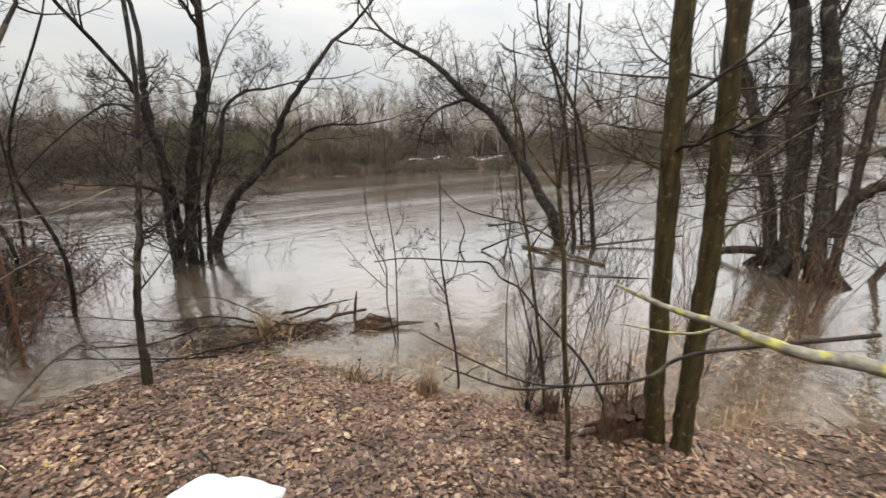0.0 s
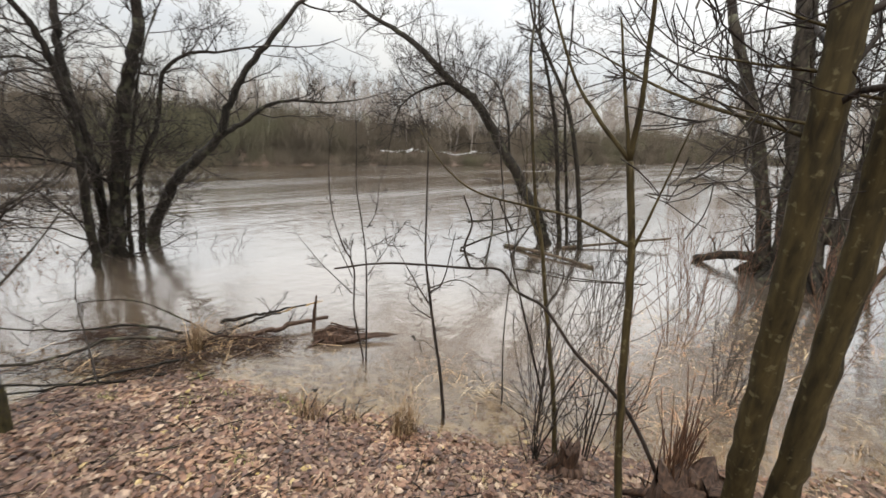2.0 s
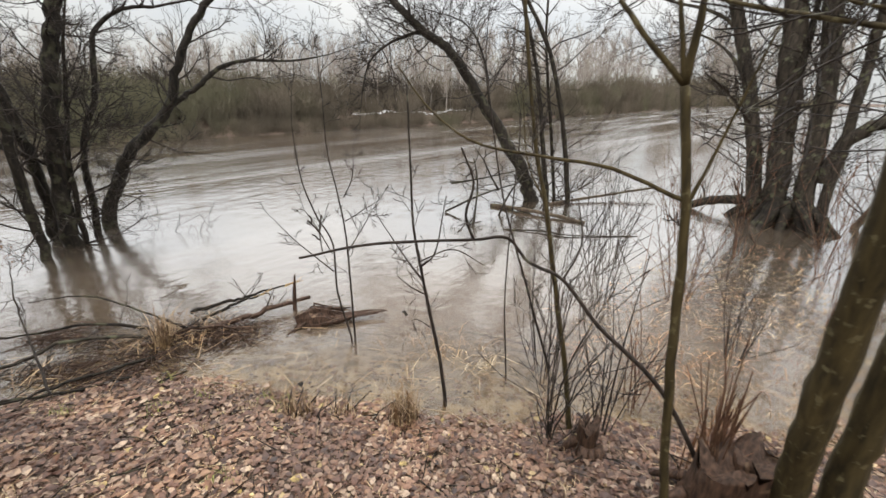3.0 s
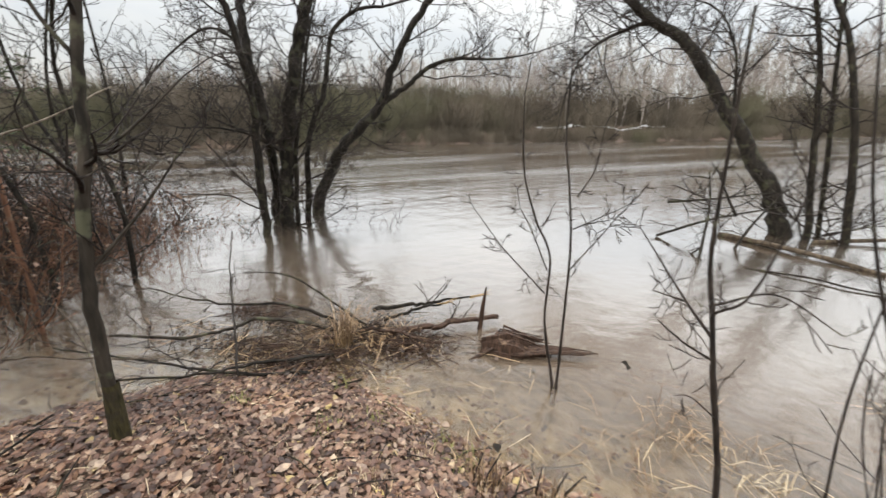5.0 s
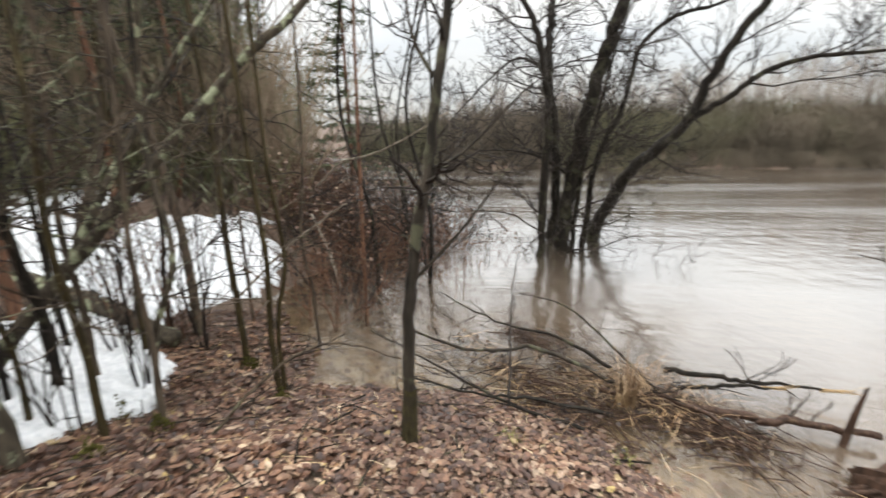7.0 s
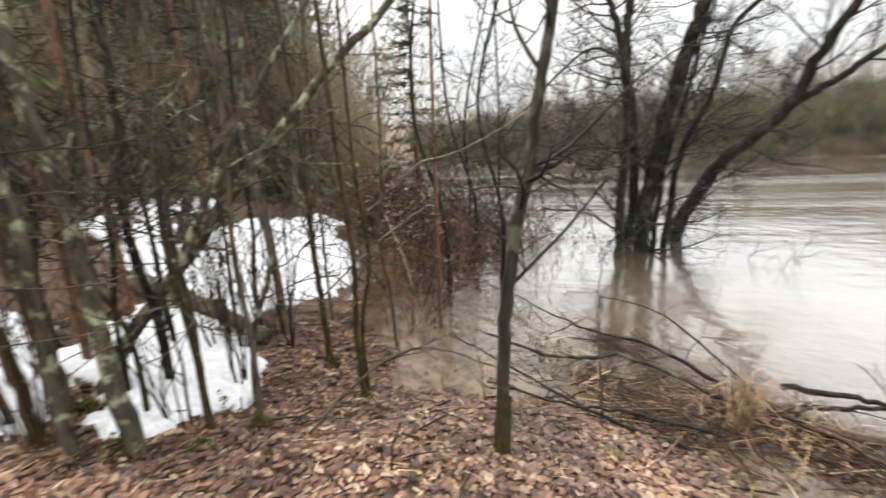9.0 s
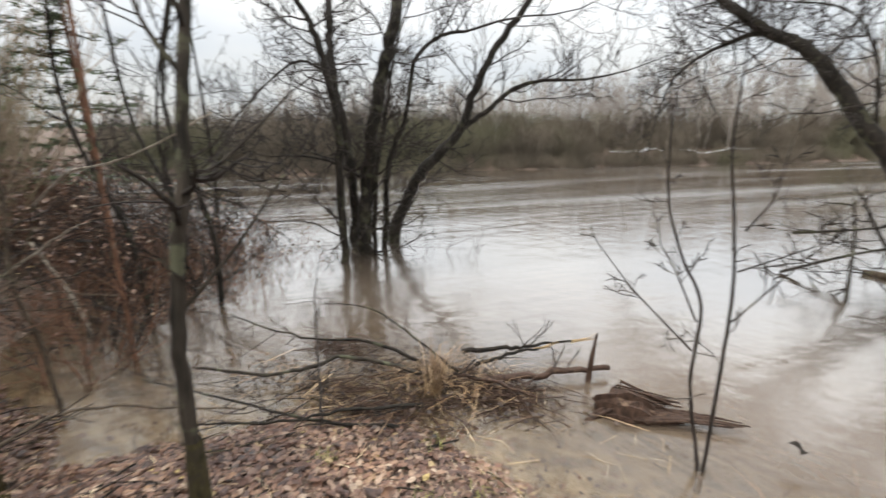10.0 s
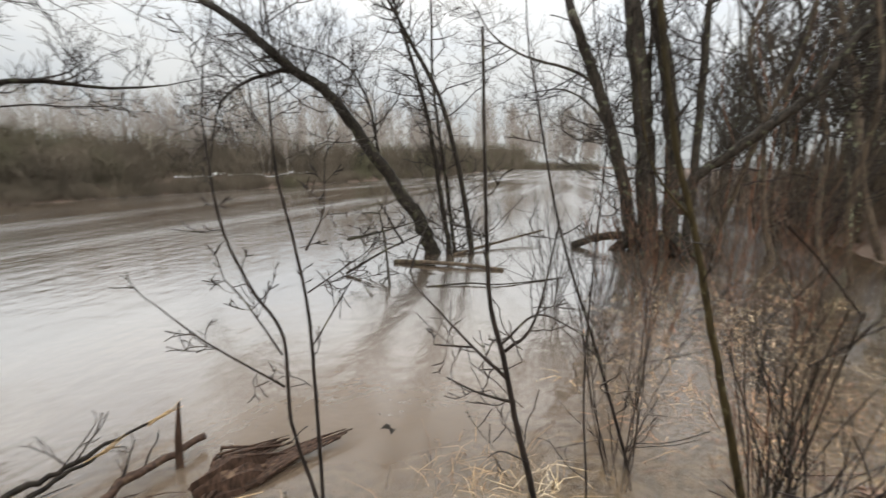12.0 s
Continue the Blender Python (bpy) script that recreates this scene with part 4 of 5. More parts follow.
# stems right beside the path on the left, some of them mossy
for k, (x, y, r, lean, mat) in enumerate([(-1.95, 0.38, 0.050, (-0.10, 0.0), BARK_MOSS), (-1.34, 0.74, 0.045, (-0.14, -0.04), BARK_MOSS), (-1.97, 0.86, 0.030, (0.02, 0.05), BARK_WET),
                                          (-2.05, 1.02, 0.022, (0.03, 0.06), BARK_WET), (-1.62, 1.95, 0.024, (0.0, 0.0), BARK_OLIVE), (-2.25, 1.91, 0.030, (-0.02, 0.0), BARK_OLIVE),
                                          (-1.75, 1.28, 0.020, (0.10, 0.12), BARK_MOSS), (-1.72, 2.02, 0.020, (0.02, 0.03), BARK_OLIVE), (-2.6, 0.9, 0.020, (0.05, 0), BARK_WET),
                                          (-2.35, 0.45, 0.026, (0.0, 0.03), BARK_RED), (-2.9, 1.5, 0.022, (0.1, 0.05), BARK_WET), (-3.3, 0.6, 0.05, (0.02, 0), BARK_RED),
                                          (-2.75, 0.25, 0.03, (0.08, 0), BARK_WET), (-3.1, 2.2, 0.018, (0.02, 0.02), BARK_WET), (-2.0, 0.65, 0.016, (-0.03, 0.1), BARK_WET), (-2.35, 2.55, 0.018, (-0.1, 0.05), BARK_WET),
                                          (-1.85, 0.2, 0.018, (0.02, 0.0), BARK_WET),
                                          (-1.58, 0.35, 0.028, (0.0, 0.03), BARK_OLIVE), (-1.32, 0.52, 0.026, (-0.05, 0.02), BARK_MOSS), (-1.49, 1.03, 0.022, (-0.04, 0.03), BARK_OLIVE), (-1.47, 1.28, 0.018, (-0.06, 0.06), BARK_BROWN), (-1.7, 0.75, 0.016, (-0.08, 0.03), BARK_OLIVE), (-2.5, 1.3, 0.018, (-0.03, 0.05), BARK_OLIVE)]):
    z = float(height(x, y))
    pts = [(x, y, z - 0.1), (x + lean[0] * 0.5 + rng.normal(0, 0.03), y + lean[1] * 0.5, z + 0.5), (x + lean[0] * 1.0 + rng.normal(0, 0.05), y + lean[1] + rng.normal(0, 0.05), z + 1.0), (x + lean[0] * 1.6 + rng.normal(0, 0.06), y + lean[1] * 1.6, z + 1.7),
           (x + lean[0] * 3.2 + rng.normal(0, 0.08), y + lean[1] * 3.2, z + 3.0), (x + lean[0] * 5, y + lean[1] * 5, z + 5.0)]
    bare_tree("thicket_tree", "thin bare young tree in the bank thicket" if mat is not BARK_MOSS else "thin bare tree with pale moss and lichen", (x, y, z),
              [(pts, r, r * 0.4)], [], 140 + k, BARK_BROWN if mat is BARK_WET and k % 2 else mat, (TWIG, BARK_BROWN, BARK_MOSS)[k % 3], twigs=11, reach=1.1, level=1, start=0.25, kids=(0, 6, 5, 5), group="thicket trees", twig_r=0.006)
bare_tree("mossy_leaning_tree", "leaning bare tree spotted with pale green lichen", (-2.1, 0.6, 0.4),
          [([(-2.12, 0.45, 0.35), (-2.05, 0.72, 0.78), (-2.01, 0.98, 1.08), (-1.93, 1.43, 1.6), (-1.87, 1.8, 2.01), (-1.81, 2.1, 2.33), (-1.76, 2.45, 2.65), (-1.7, 2.9, 3.4)], 0.045, 0.022)],
          [([(-2.0, 1.0, 1.1), (-2.18, 1.4, 1.75), (-2.2, 1.75, 2.3), (-2.13, 2.2, 2.9)], 0.026, 0.012)], 160, BARK_MOSS, TWIG, twigs=5, reach=0.7, level=1, start=0.3, kids=(0, 4, 4, 4), twig_r=0.006)
bare_tree("birch_pole", "pale broken birch stick leaning in the thicket", (-3.3, 3.2, 0.1), [([(-3.3, 3.25, 0.05), (-3.42, 3.2, 0.5), (-3.6, 3.1, 0.95)], 0.018, 0.012)], [], 161, BARK_PALE, TWIG, twigs=0, top=False, category="branch")


# conifers in the left wood
def spruce(name, base, tall, seed, label):
    rng = np.random.default_rng(seed)
    ob = thing(name, base, label, "tree", "spruces")
    b = np.array(base, float)
    g = Geo()
    g.tube([b + (0, 0, z) for z in np.linspace(-0.2, tall, 9)], np.linspace(tall * 0.011, 0.006, 9), 7, rough=0.05, rng=rng)
    part("trunk", g, BARK_RED, ob)
    needles, wood = Geo(), Geo()
    leafp, leafn = [], []
    for z in np.arange(tall * 0.2, tall * 0.985, 0.26):
        reach = 0.16 + (tall - z) * 0.23
        for k in range(4):
            a = rng.uniform(0, 6.283)
            out = np.array([math.cos(a), math.sin(a), 0])
            n = 6
            ln = reach * rng.uniform(0.6, 1.1)
            pts = [b + (0, 0, z + rng.normal(0, 0.04)) + out * ln * s + np.array((0, 0, -0.30 * ln * s + 0.22 * ln * s * s)) for s in np.linspace(0, 1, n)]
            wood.tube(pts, np.linspace(0.008, 0.002, n), 3, closed=False)
            for p in pts[1:]:
                for j in range(8):
                    leafp.append(p + rng.normal(0, 0.035, 3) * (1, 1, 0.6))
    leafp = np.array(leafp)
    part("branchwork", wood, TWIG, ob, kind="stuff")
    blade = [(-0.010, 0, 0), (0.010, 0, 0), (0.006, 0.10, 0.004), (-0.006, 0.10, 0.004), (0, 0.0, -0.016), (0, 0.10, 0.0)]
    g = scatter(blade, [(0, 1, 2, 3), (4, 0, 3, 5)], leafp, spin(rng, len(leafp), 0.5), rng.uniform(0.7, 1.4, len(leafp)))
    part("foliage", g, NEEDLE, ob, "sparse green drooping needles", kind="stuff")
    return ob


spruce("young_spruce", (-6.94, 5.43, 0.2), 5.4, 1, "slender sparse young spruce above the bank thicket")
spruce("young_spruce", (-9.8, 1.2, 0.8), 8.5, 2, "dark sparse spruce standing in the bare wood")
spruce("young_spruce", (-11.5, -0.8, 0.9), 9.5, 3, "dark sparse spruce standing in the bare wood")
spruce("young_spruce", (-8.2, 2.9, 0.7), 7.0, 4, "dark sparse spruce standing in the bare wood")
wood_spruce = spruce("young_spruce", (-12.5, 3.0, 0.9), 9.0, 5, "dark sparse spruce standing in the bare wood")
rng = np.random.default_rng(66)
for x, y in [(-7.4, -0.6), (-9.0, -2.2), (-10.6, 0.2), (-8.6, 1.9), (-6.6, -2.4), (-11.8, 1.6), (-13.2, -2.6), (-9.9, 3.4), (-6.9, 1.5), (-10.8, 4.9)]:
    copy_thing(wood_spruce, place(wood_spruce, x, y, float(height(x, y)) - 0.1, rng.uniform(0, 6.283), rng.uniform(0.6, 0.95)))

# ---- old snow ----
def snow_patch(name, label, cx, cy, rx, ry, turn, thick, seed, step=0.05, ragged=0.35):
    """A melting patch: thin ragged edge, thicker middle, lying on the ground."""
    ca, sa = math.cos(turn), math.sin(turn)
    n = int(2 * max(rx, ry) * 1.5 / step)
    u = np.linspace(-1.5, 1.5, n)
    gu, gv = np.meshgrid(u, u, indexing="ij")
    x, y = cx + gu * rx * ca - gv * ry * sa, cy + gu * rx * sa + gv * ry * ca
    body = 1 - np.sqrt(gu ** 2 + gv ** 2) + ragged * 0.5 * rumple(x, y, 2.1 / min(1.0, max(rx, ry)), seed) + ragged * 0.12 * rumple(x, y, 11.0, seed)
    z = height(x, y) + np.where(body > 0, thick * np.minimum(1, np.sqrt(np.maximum(body, 0)) * 1.6) + 0.012 * rumple(x, y, 6, seed), -0.03)
    idx = np.arange(n * n).reshape(n, n)
    keep = (body[:-1, :-1] > -0.04) & (body[1:, 1:] > -0.04) & (body[1:, :-1] > -0.04) & (body[:-1, 1:] > -0.04)
    i, j = np.nonzero(keep)
    used = np.stack([idx[i, j], idx[i + 1, j], idx[i + 1, j + 1], idx[i, j + 1]], -1)
    ids, inv = np.unique(used, return_inverse=True)
    g = Geo()
    g.add(np.stack([x, y, z], -1).reshape(-1, 3)[ids], inv.reshape(-1, 4).tolist())
    return single(name, g, SNOW, label, "snow", (cx, cy, float(height(cx, cy))), "snow patches")


snow_patch("snow_patch", "small melting patch of old snow on leaves", 0.95, 0.70, 0.30, 0.21, 0.3, 0.09, 1.0, 0.02)
snow_patch("snow_patch", "wide patch of old snow between thicket stems", -4.55, 2.1, 1.55, 0.88, -0.52, 0.12, 2.0, 0.03, 0.55)
snow_patch("snow_patch", "wide patch of old snow between thicket stems", -2.72, 0.86, 1.1, 0.52, -0.04, 0.10, 3.4, 0.022, 0.55)
snow_patch("snow_patch", "wide patch of old snow between thicket stems", -2.45, -0.08, 0.9, 0.38, 0.15, 0.09, 5.0, 0.022, 0.5)
snow_patch("snow_patch", "wide patch of old snow between thicket stems", -4.6, 0.75, 1.35, 0.42, 0.30, 0.10, 4.2, 0.03, 0.55)
snow_patch("snow_patch", "long patch of old snow under bare trees", -8.3, 0.2, 2.6, 0.85, 0.35, 0.10, 6.0, 0.08, 0.8)
snow_patch("snow_patch", "long patch of old snow under bare trees", -12.5, -1.6, 3.0, 0.9, 0.3, 0.10, 7.0, 0.1)
for k in range(11):
    x = 0.6 + 0.95 * k
    snow_patch("snow_strip", "thin strip of old snow along the far bank", x, float(np.interp(x, FAR_X, FAR_Y)) + 2.5 + 0.2 * (k % 3), 0.8, 0.13, 0.74, 0.06, 8.0 + k, 0.04, 0.4)

# mossy fallen log among the snow
g = Geo()
path = smooth_path([(-4.0, 0.55, 0.66), (-3.25, 1.08, 0.5), (-2.55, 1.5, 0.32)], 8)
g.tube(path, np.linspace(0.09, 0.06, len(path)), 10, rough=0.15, rng=rng)
single("fallen_log", g, BARK_MOSS, "mossy rotten log lying beside snow", "log", (-3.1, 1.15, 0.4))

rng = np.random.default_rng(88)
for k in range(15):
    x, y = rng.uniform(-3.1, -1.45), rng.uniform(-0.3, 1.9)
    shoots("thicket_shoots", "dark thin bare shoots rising from snow and leaves", (x, y, float(height(x, y)) + 0.05), 6, 1.5, 0.22, TWIG if k % 3 else TWIG_RED, 500 + k, 0.008, group="thicket shoots", low=0.5)

# moss round the feet of the thicket stems
for k, (x, y, w) in enumerate([(-1.38, 0.66, 0.10), (-1.24, 0.98, 0.08), (-1.36, 1.26, 0.06), (-1.60, 1.95, 0.06), (-2.22, 1.91, 0.08), (-1.55, 0.42, 0.09), (-1.72, 1.1, 0.07), (-1.95, 0.45, 0.10)]):
    z = float(height(x, y))
    n = 120
    a, u = rng.uniform(0, 6.283, n), np.sqrt(rng.uniform(0, 1, n))
    at = np.column_stack([x + w * u * np.cos(a), y + w * u * np.sin(a), z + 0.16 * (1 - u) ** 1.5 * rng.uniform(0.2, 1, n)])
    tuft = [(-0.4, 0, 0), (0.4, 0, 0), (0.1, 0.25, 0.8), (0, -0.4, 0.1), (0, 0.4, 0.1), (-0.2, 0, 0.9)]
    single("moss_cushion", scatter(tuft, [(0, 1, 2), (3, 4, 5)], at, spin(rng, n, 0.5), rng.uniform(0.014, 0.030, n)), CUSHION, "yellow-green moss at a stem's foot", "moss", (x, y, z), "moss cushions", kind="stuff")

# ---- drift caught at the water's edge ----
def fallen(pts, r, mat, label, seed, twigs=6, reach=0.4, name="fallen_branch", thin=0.4):
    rng = np.random.default_rng(seed)
    ob = thing(name, pts[0], label, "branch", "drift branches")
    path = smooth_path(pts, 6)
    path[1:-1] += rng.normal(0, r * 0.35, (len(path) - 2, 3))
    g = Geo()
    g.tube(path, np.linspace(r, r * thin, len(path)), 7, rough=0.1, rng=rng)
    part("branch", g, mat, ob)
    if twigs:
        for k in range(twigs):
            g = Geo()
            i = rng.integers(1, len(path))
            d = unit(path[i] - path[i - 1])
            sprout(g, rng, path[i], d * 0.8 + rng.normal(0, 0.5, 3), reach * rng.uniform(0.4, 1), r * 0.3, 1, 0.03, 0.2, (0, 3))
            part("twig", g, TWIG, ob)


fallen([(-0.15, 3.86, 0.10), (-0.84, 3.76, 0.14), (-1.02, 3.60, 0.10), (-1.32, 3.36, 0.09), (-1.85, 3.20, 0.10)], 0.018, BARK_GREY, "long grey fallen branch lying over water", 201, 7, 0.45, thin=0.6)
fallen([(-0.30, 4.00, 0.10), (-0.80, 3.98, 0.18), (-1.35, 3.84, 0.16), (-2.34, 3.98, 0.12)], 0.016, BARK_WET, "dark fallen branch with thin twigs over water", 202, 10, 0.6)
fallen([(-0.05, 3.55, 0.06), (-0.49, 3.27, 0.08), (-0.69, 3.0, 0.12), (-1.1, 2.62, 0.24)], 0.014, BARK_WET, "dark fallen branch at the leafy water's edge", 203, 6)
fallen([(-0.1, 3.3, 0.05), (-0.7, 3.12, 0.05), (-1.5, 3.0, 0.10), (-2.0, 2.9, 0.14)], 0.013, BARK_WET, "dark fallen branch at the leafy water's edge", 204, 6)
fallen([(-0.05, 4.30, 0.08), (0.29, 4.45, 0.12), (0.50, 4.6, 0.12), (0.80, 4.85, 0.10)], 0.022, BARK_WET, "dark wet branch with a torn yellow end", 205, 3)
fallen([(0.10, 4.18, 0.06), (0.35, 4.42, 0.10), (0.55, 4.62, 0.10)], 0.020, BARK_WET, "dark wet branch with a torn yellow end", 206, 2)
fallen([(0.20, 4.02, 0.04), (0.60, 4.22, 0.07), (0.85, 4.38, 0.08), (1.10, 4.56, 0.07)], 0.030, DRIFT, "split reddish brown driftwood log in the drift pile", 207, 2, thin=0.7)
fallen([(-0.25, 3.75, 0.06), (0.20, 3.92, 0.12), (0.68, 3.98, 0.04)], 0.020, DRIFT, "brown stick in the drift pile", 208, 4)
fallen([(-1.13, 1.40, 0.33), (-0.97, 1.73, 0.68), (-0.88, 1.95, 0.80), (-0.79, 2.16, 0.76), (-0.6, 2.6, 0.5)], 0.009, BARK_BROWN, "grey-brown arching dead stick rising from leaves", 209, 5, 0.5)
fallen([(-0.9, 2.45, 0.30), (-1.4, 2.75, 0.36), (-2.0, 3.0, 0.42), (-2.6, 3.2, 0.3)], 0.008, BARK_BROWN, "thin grey-brown stick over the water's edge", 210, 5, 0.5)
fallen([(0.05, 3.95, 0.12), (-0.45, 4.15, 0.22), (-1.0, 4.35, 0.30), (-1.6, 4.45, 0.2)], 0.012, BARK_WET, "dark fallen branch with thin twigs over water", 211, 9, 0.5)
fallen([(-0.55, 3.1, 0.08), (-0.9, 3.5, 0.30), (-1.15, 3.8, 0.55), (-1.3, 4.05, 0.8)], 0.010, TWIG, "thin dark branch standing up from drift", 212, 6, 0.4)

# torn yellow wood at the ends of the broken branches
for k, (p, q) in enumerate([((0.78, 4.83, 0.10), (0.98, 4.95, 0.12)), ((0.50, 4.57, 0.10), (0.66, 4.70, 0.12))]):
    g = Geo()
    for j in range(5):
        g.tube([np.array(p) + rng.normal(0, 0.006, 3), (np.array(p) + q) / 2 + rng.normal(0, 0.01, 3), np.array(q) + rng.normal(0, 0.025, 3)], [0.006, 0.004, 0.001], 4)
    single("torn_branch_end", g, CUT_WOOD, "torn yellow splinters at a branch end", "branch", p, "torn ends")

# the upright stake
g = Geo()
k0, k1 = np.array((0.955, 4.40, -0.1)), np.array((0.985, 4.44, 0.42))
g.add([k0 + (-0.024, -0.014, 0), k0 + (0.024, -0.014, 0), k0 + (0.024, 0.014, 0), k0 + (-0.024, 0.014, 0),
       k0 * 0.4 + k1 * 0.6 + (-0.020, -0.011, 0), k0 * 0.4 + k1 * 0.6 + (0.016, -0.011, 0), k0 * 0.4 + k1 * 0.6 + (0.016, 0.011, 0), k0 * 0.4 + k1 * 0.6 + (-0.020, 0.011, 0),
       k1 + (-0.006, -0.006, -0.03), k1 + (0.012, -0.006, 0), k1 + (0.012, 0.008, 0), k1 + (-0.006, 0.008, -0.03)],
      [(3, 2, 1, 0), (0, 1, 5, 4), (1, 2, 6, 5), (2, 3, 7, 6), (3, 0, 4, 7), (4, 5, 9, 8), (5, 6, 10, 9), (6, 7, 11, 10), (7, 4, 8, 11), (8, 9, 10, 11)])
single("wooden_stake", g, DRIFT, "short weathered wooden stake leaning out of drift", "stake", (0.96, 4.4, 0), smooth=False)

# split slab of driftwood, bark fibres lying along it
rng = np.random.default_rng(9)
slab = thing("driftwood_slab", (1.35, 4.2, 0), "split reddish brown slab of rotten driftwood floating", "driftwood")
for k in range(30):
    s = rng.uniform(0, 1)
    if k < 17:
        a = np.array((0.97 + 0.16 * s, 3.90 + 0.40 * s, -0.02))
        top = np.array((1.12 + 0.14 * rng.uniform(), 4.10 + 0.20 * s, 0.05 + 0.09 * rng.uniform()))
        end = np.array((1.42 + 0.2 * rng.uniform(), 4.24 + rng.normal(0, 0.05), 0.03 + 0.05 * rng.uniform()))
    else:
        a = np.array((1.26 + 0.1 * rng.uniform(), 4.00 + 0.12 * s, 0.03))
        end = np.array((1.66 + 0.32 * rng.uniform(), 4.14 + 0.08 * s, 0.05 + 0.02 * rng.uniform()))
        top = (a + end) / 2 + (0, 0, 0.02)
    g = Geo()
    path = np.array([a, (a + top) / 2 + rng.normal(0, 0.008, 3), top, (top + end) / 2 + rng.normal(0, 0.008, 3), end])
    g.tube(path, np.linspace(0.016, 0.004, 5), 5, rough=0.35, rng=rng)
    part("splinter", g, DRIFT, slab)

g = Geo()
verts, across = [], 19
fibre = 1 + rng.uniform(-0.45, 0.25, across)
for i in range(15):
    u = i / 14
    mid = np.array((1.03 + 0.92 * u, 4.09 + 0.16 * u, 0))
    wide = 0.13 * (1 - u) ** 0.6 * min(1, 0.25 + 3.5 * u) + 0.015
    tall = 0.12 * math.exp(-((u - 0.2) / 0.22) ** 2) + 0.045 * (1 - u) + 0.010
    for j in range(across):
        a = math.pi * j / (across - 1)
        verts.append(mid + (0.22 * wide * math.cos(a) + rng.normal(0, 0.008), -wide * math.cos(a), tall * math.sin(a) ** 0.7 * (fibre[j] + rng.normal(0, 0.07)) - 0.03))
g.add(verts, [(i * across + j, (i + 1) * across + j, (i + 1) * across + j + 1, i * across + j + 1) for i in range(14) for j in range(across - 1)]
      + [tuple(range(across)), tuple(range(15 * across - 1, 14 * across - 1, -1))])
part("slab", g, DRIFT, slab, smooth=False)

# fine drift: twigs, leaves and stalks matted together
n = 950
c = np.array([(-0.1, 3.62), (0.35, 3.86), (0.1, 4.05), (-0.35, 3.95), (-0.7, 3.5), (-0.3, 3.4), (-1.1, 4.05), (0.5, 4.0)])[rng.integers(0, 8, n)]
at = np.column_stack([c + rng.normal(0, 0.13, (n, 2)) * (1.5, 0.7), np.zeros(n)])
at[:, 2] = np.maximum(height(at[:, 0], at[:, 1]), 0) + np.abs(rng.normal(0, 0.03, n))
stick = Geo()
stick.tube([(-0.12, 0, 0), (0.02, 0.012, 0.006), (0.14, -0.006, 0)], [0.004, 0.0038, 0.002], 4)
single("drift_mat", scatter(stick.verts(), stick.f, at, spin(rng, n, 0.28), rng.uniform(0.3, 1.2, n)), DRIFT, "matted dark twigs and stalks caught as drift", "drift", kind="stuff")


def grass_tuft(name, label, cx, cy, count, tall, spread, mat, seed, bend=0.5, category="grass", base=None, kind=""):
    """Dry blades bending outward from one foot."""
    rng = np.random.default_rng(seed)
    z0 = float(height(cx, cy)) if base is None else base
    rise = min(1.0, 0.75 / max(bend, 0.1)) ** 1.5
    g = Geo()
    for k in range(count):
        a, r = rng.uniform(0, 6.283), spread * math.sqrt(rng.uniform())
        foot = np.array((cx + r * math.cos(a), cy + r * math.sin(a), z0 - 0.03))
        b = rng.uniform(0, 6.283)
        out = np.array((math.cos(b), math.sin(b), 0)) * bend * rng.uniform(0.1, 1.0)
        h = tall * rng.uniform(0.35, 1.0)
        w = np.array((-math.sin(b), math.cos(b), 0)) * rng.uniform(0.0018, 0.004)
        mid, end = foot + out * h * 0.35 + (0, 0, h * 0.65 * rise + 0.02), foot + out * h * 1.1 + (0, 0, h * rise * (1.0 - 0.5 * min(1, bend * rng.uniform(0, 1.6))))
        g.add([foot - w, foot + w, mid + w * 0.8, mid - w * 0.8, end], [(0, 1, 2, 3), (3, 2, 4)])
    return single(name, g, mat, label, category, (cx, cy, z0), "grass tufts", kind or "stuff")


grass_tuft("dry_grass_tuft", "drooping orange-brown dry grass caught on drift branches", -0.06, 3.74, 130, 0.50, 0.07, STRAW_DULL, 1, 0.85, base=0.08)
grass_tuft("dry_grass_tuft", "bleached dry grass on the drift pile", 0.05, 4.0, 130, 0.36, 0.36, STRAW_DULL, 2, 1.3, base=0.04)
grass_tuft("reed_tuft", "dead straw-coloured grass tuft at the water's edge", 2.05, 2.60, 190, 0.42, 0.10, STRAW_DULL, 3, 0.6, base=0.0)
grass_tuft("reed_tuft", "dead straw-coloured grass tuft at the water's edge", 1.30, 2.72, 90, 0.30, 0.12, STRAW_DULL, 4, 0.5)
grass_tuft("reed_tuft", "dead straw-coloured grass tuft at the water's edge", 1.0, 2.95, 70, 0.24, 0.2, STRAW_DULL, 15, 1.2)
grass_tuft("reed_tuft", "dead straw-coloured grass tuft at the water's edge", 1.62, 2.70, 60, 0.25, 0.10, STRAW_DULL, 5, 0.6)
grass_tuft("reed_tuft", "flattened straw in shallow water", 2.45, 3.55, 70, 0.36, 0.25, STRAW_DULL, 6, 1.6, base=0.0)
grass_tuft("reed_tuft", "flattened straw in shallow water", 2.75, 3.3, 45, 0.34, 0.22, STRAW, 7, 1.5, base=0.0)
grass_tuft("reed_tuft", "flattened straw in shallow water", 2.05, 3.25, 36, 0.35, 0.25, STRAW_DULL, 8, 1.5, base=0.0)
grass_tuft("red_stalk_tuft", "reddish dry stalks round a tree foot", 3.46, 1.55, 40, 0.45, 0.10, STRAW_RED, 9, 0.35)
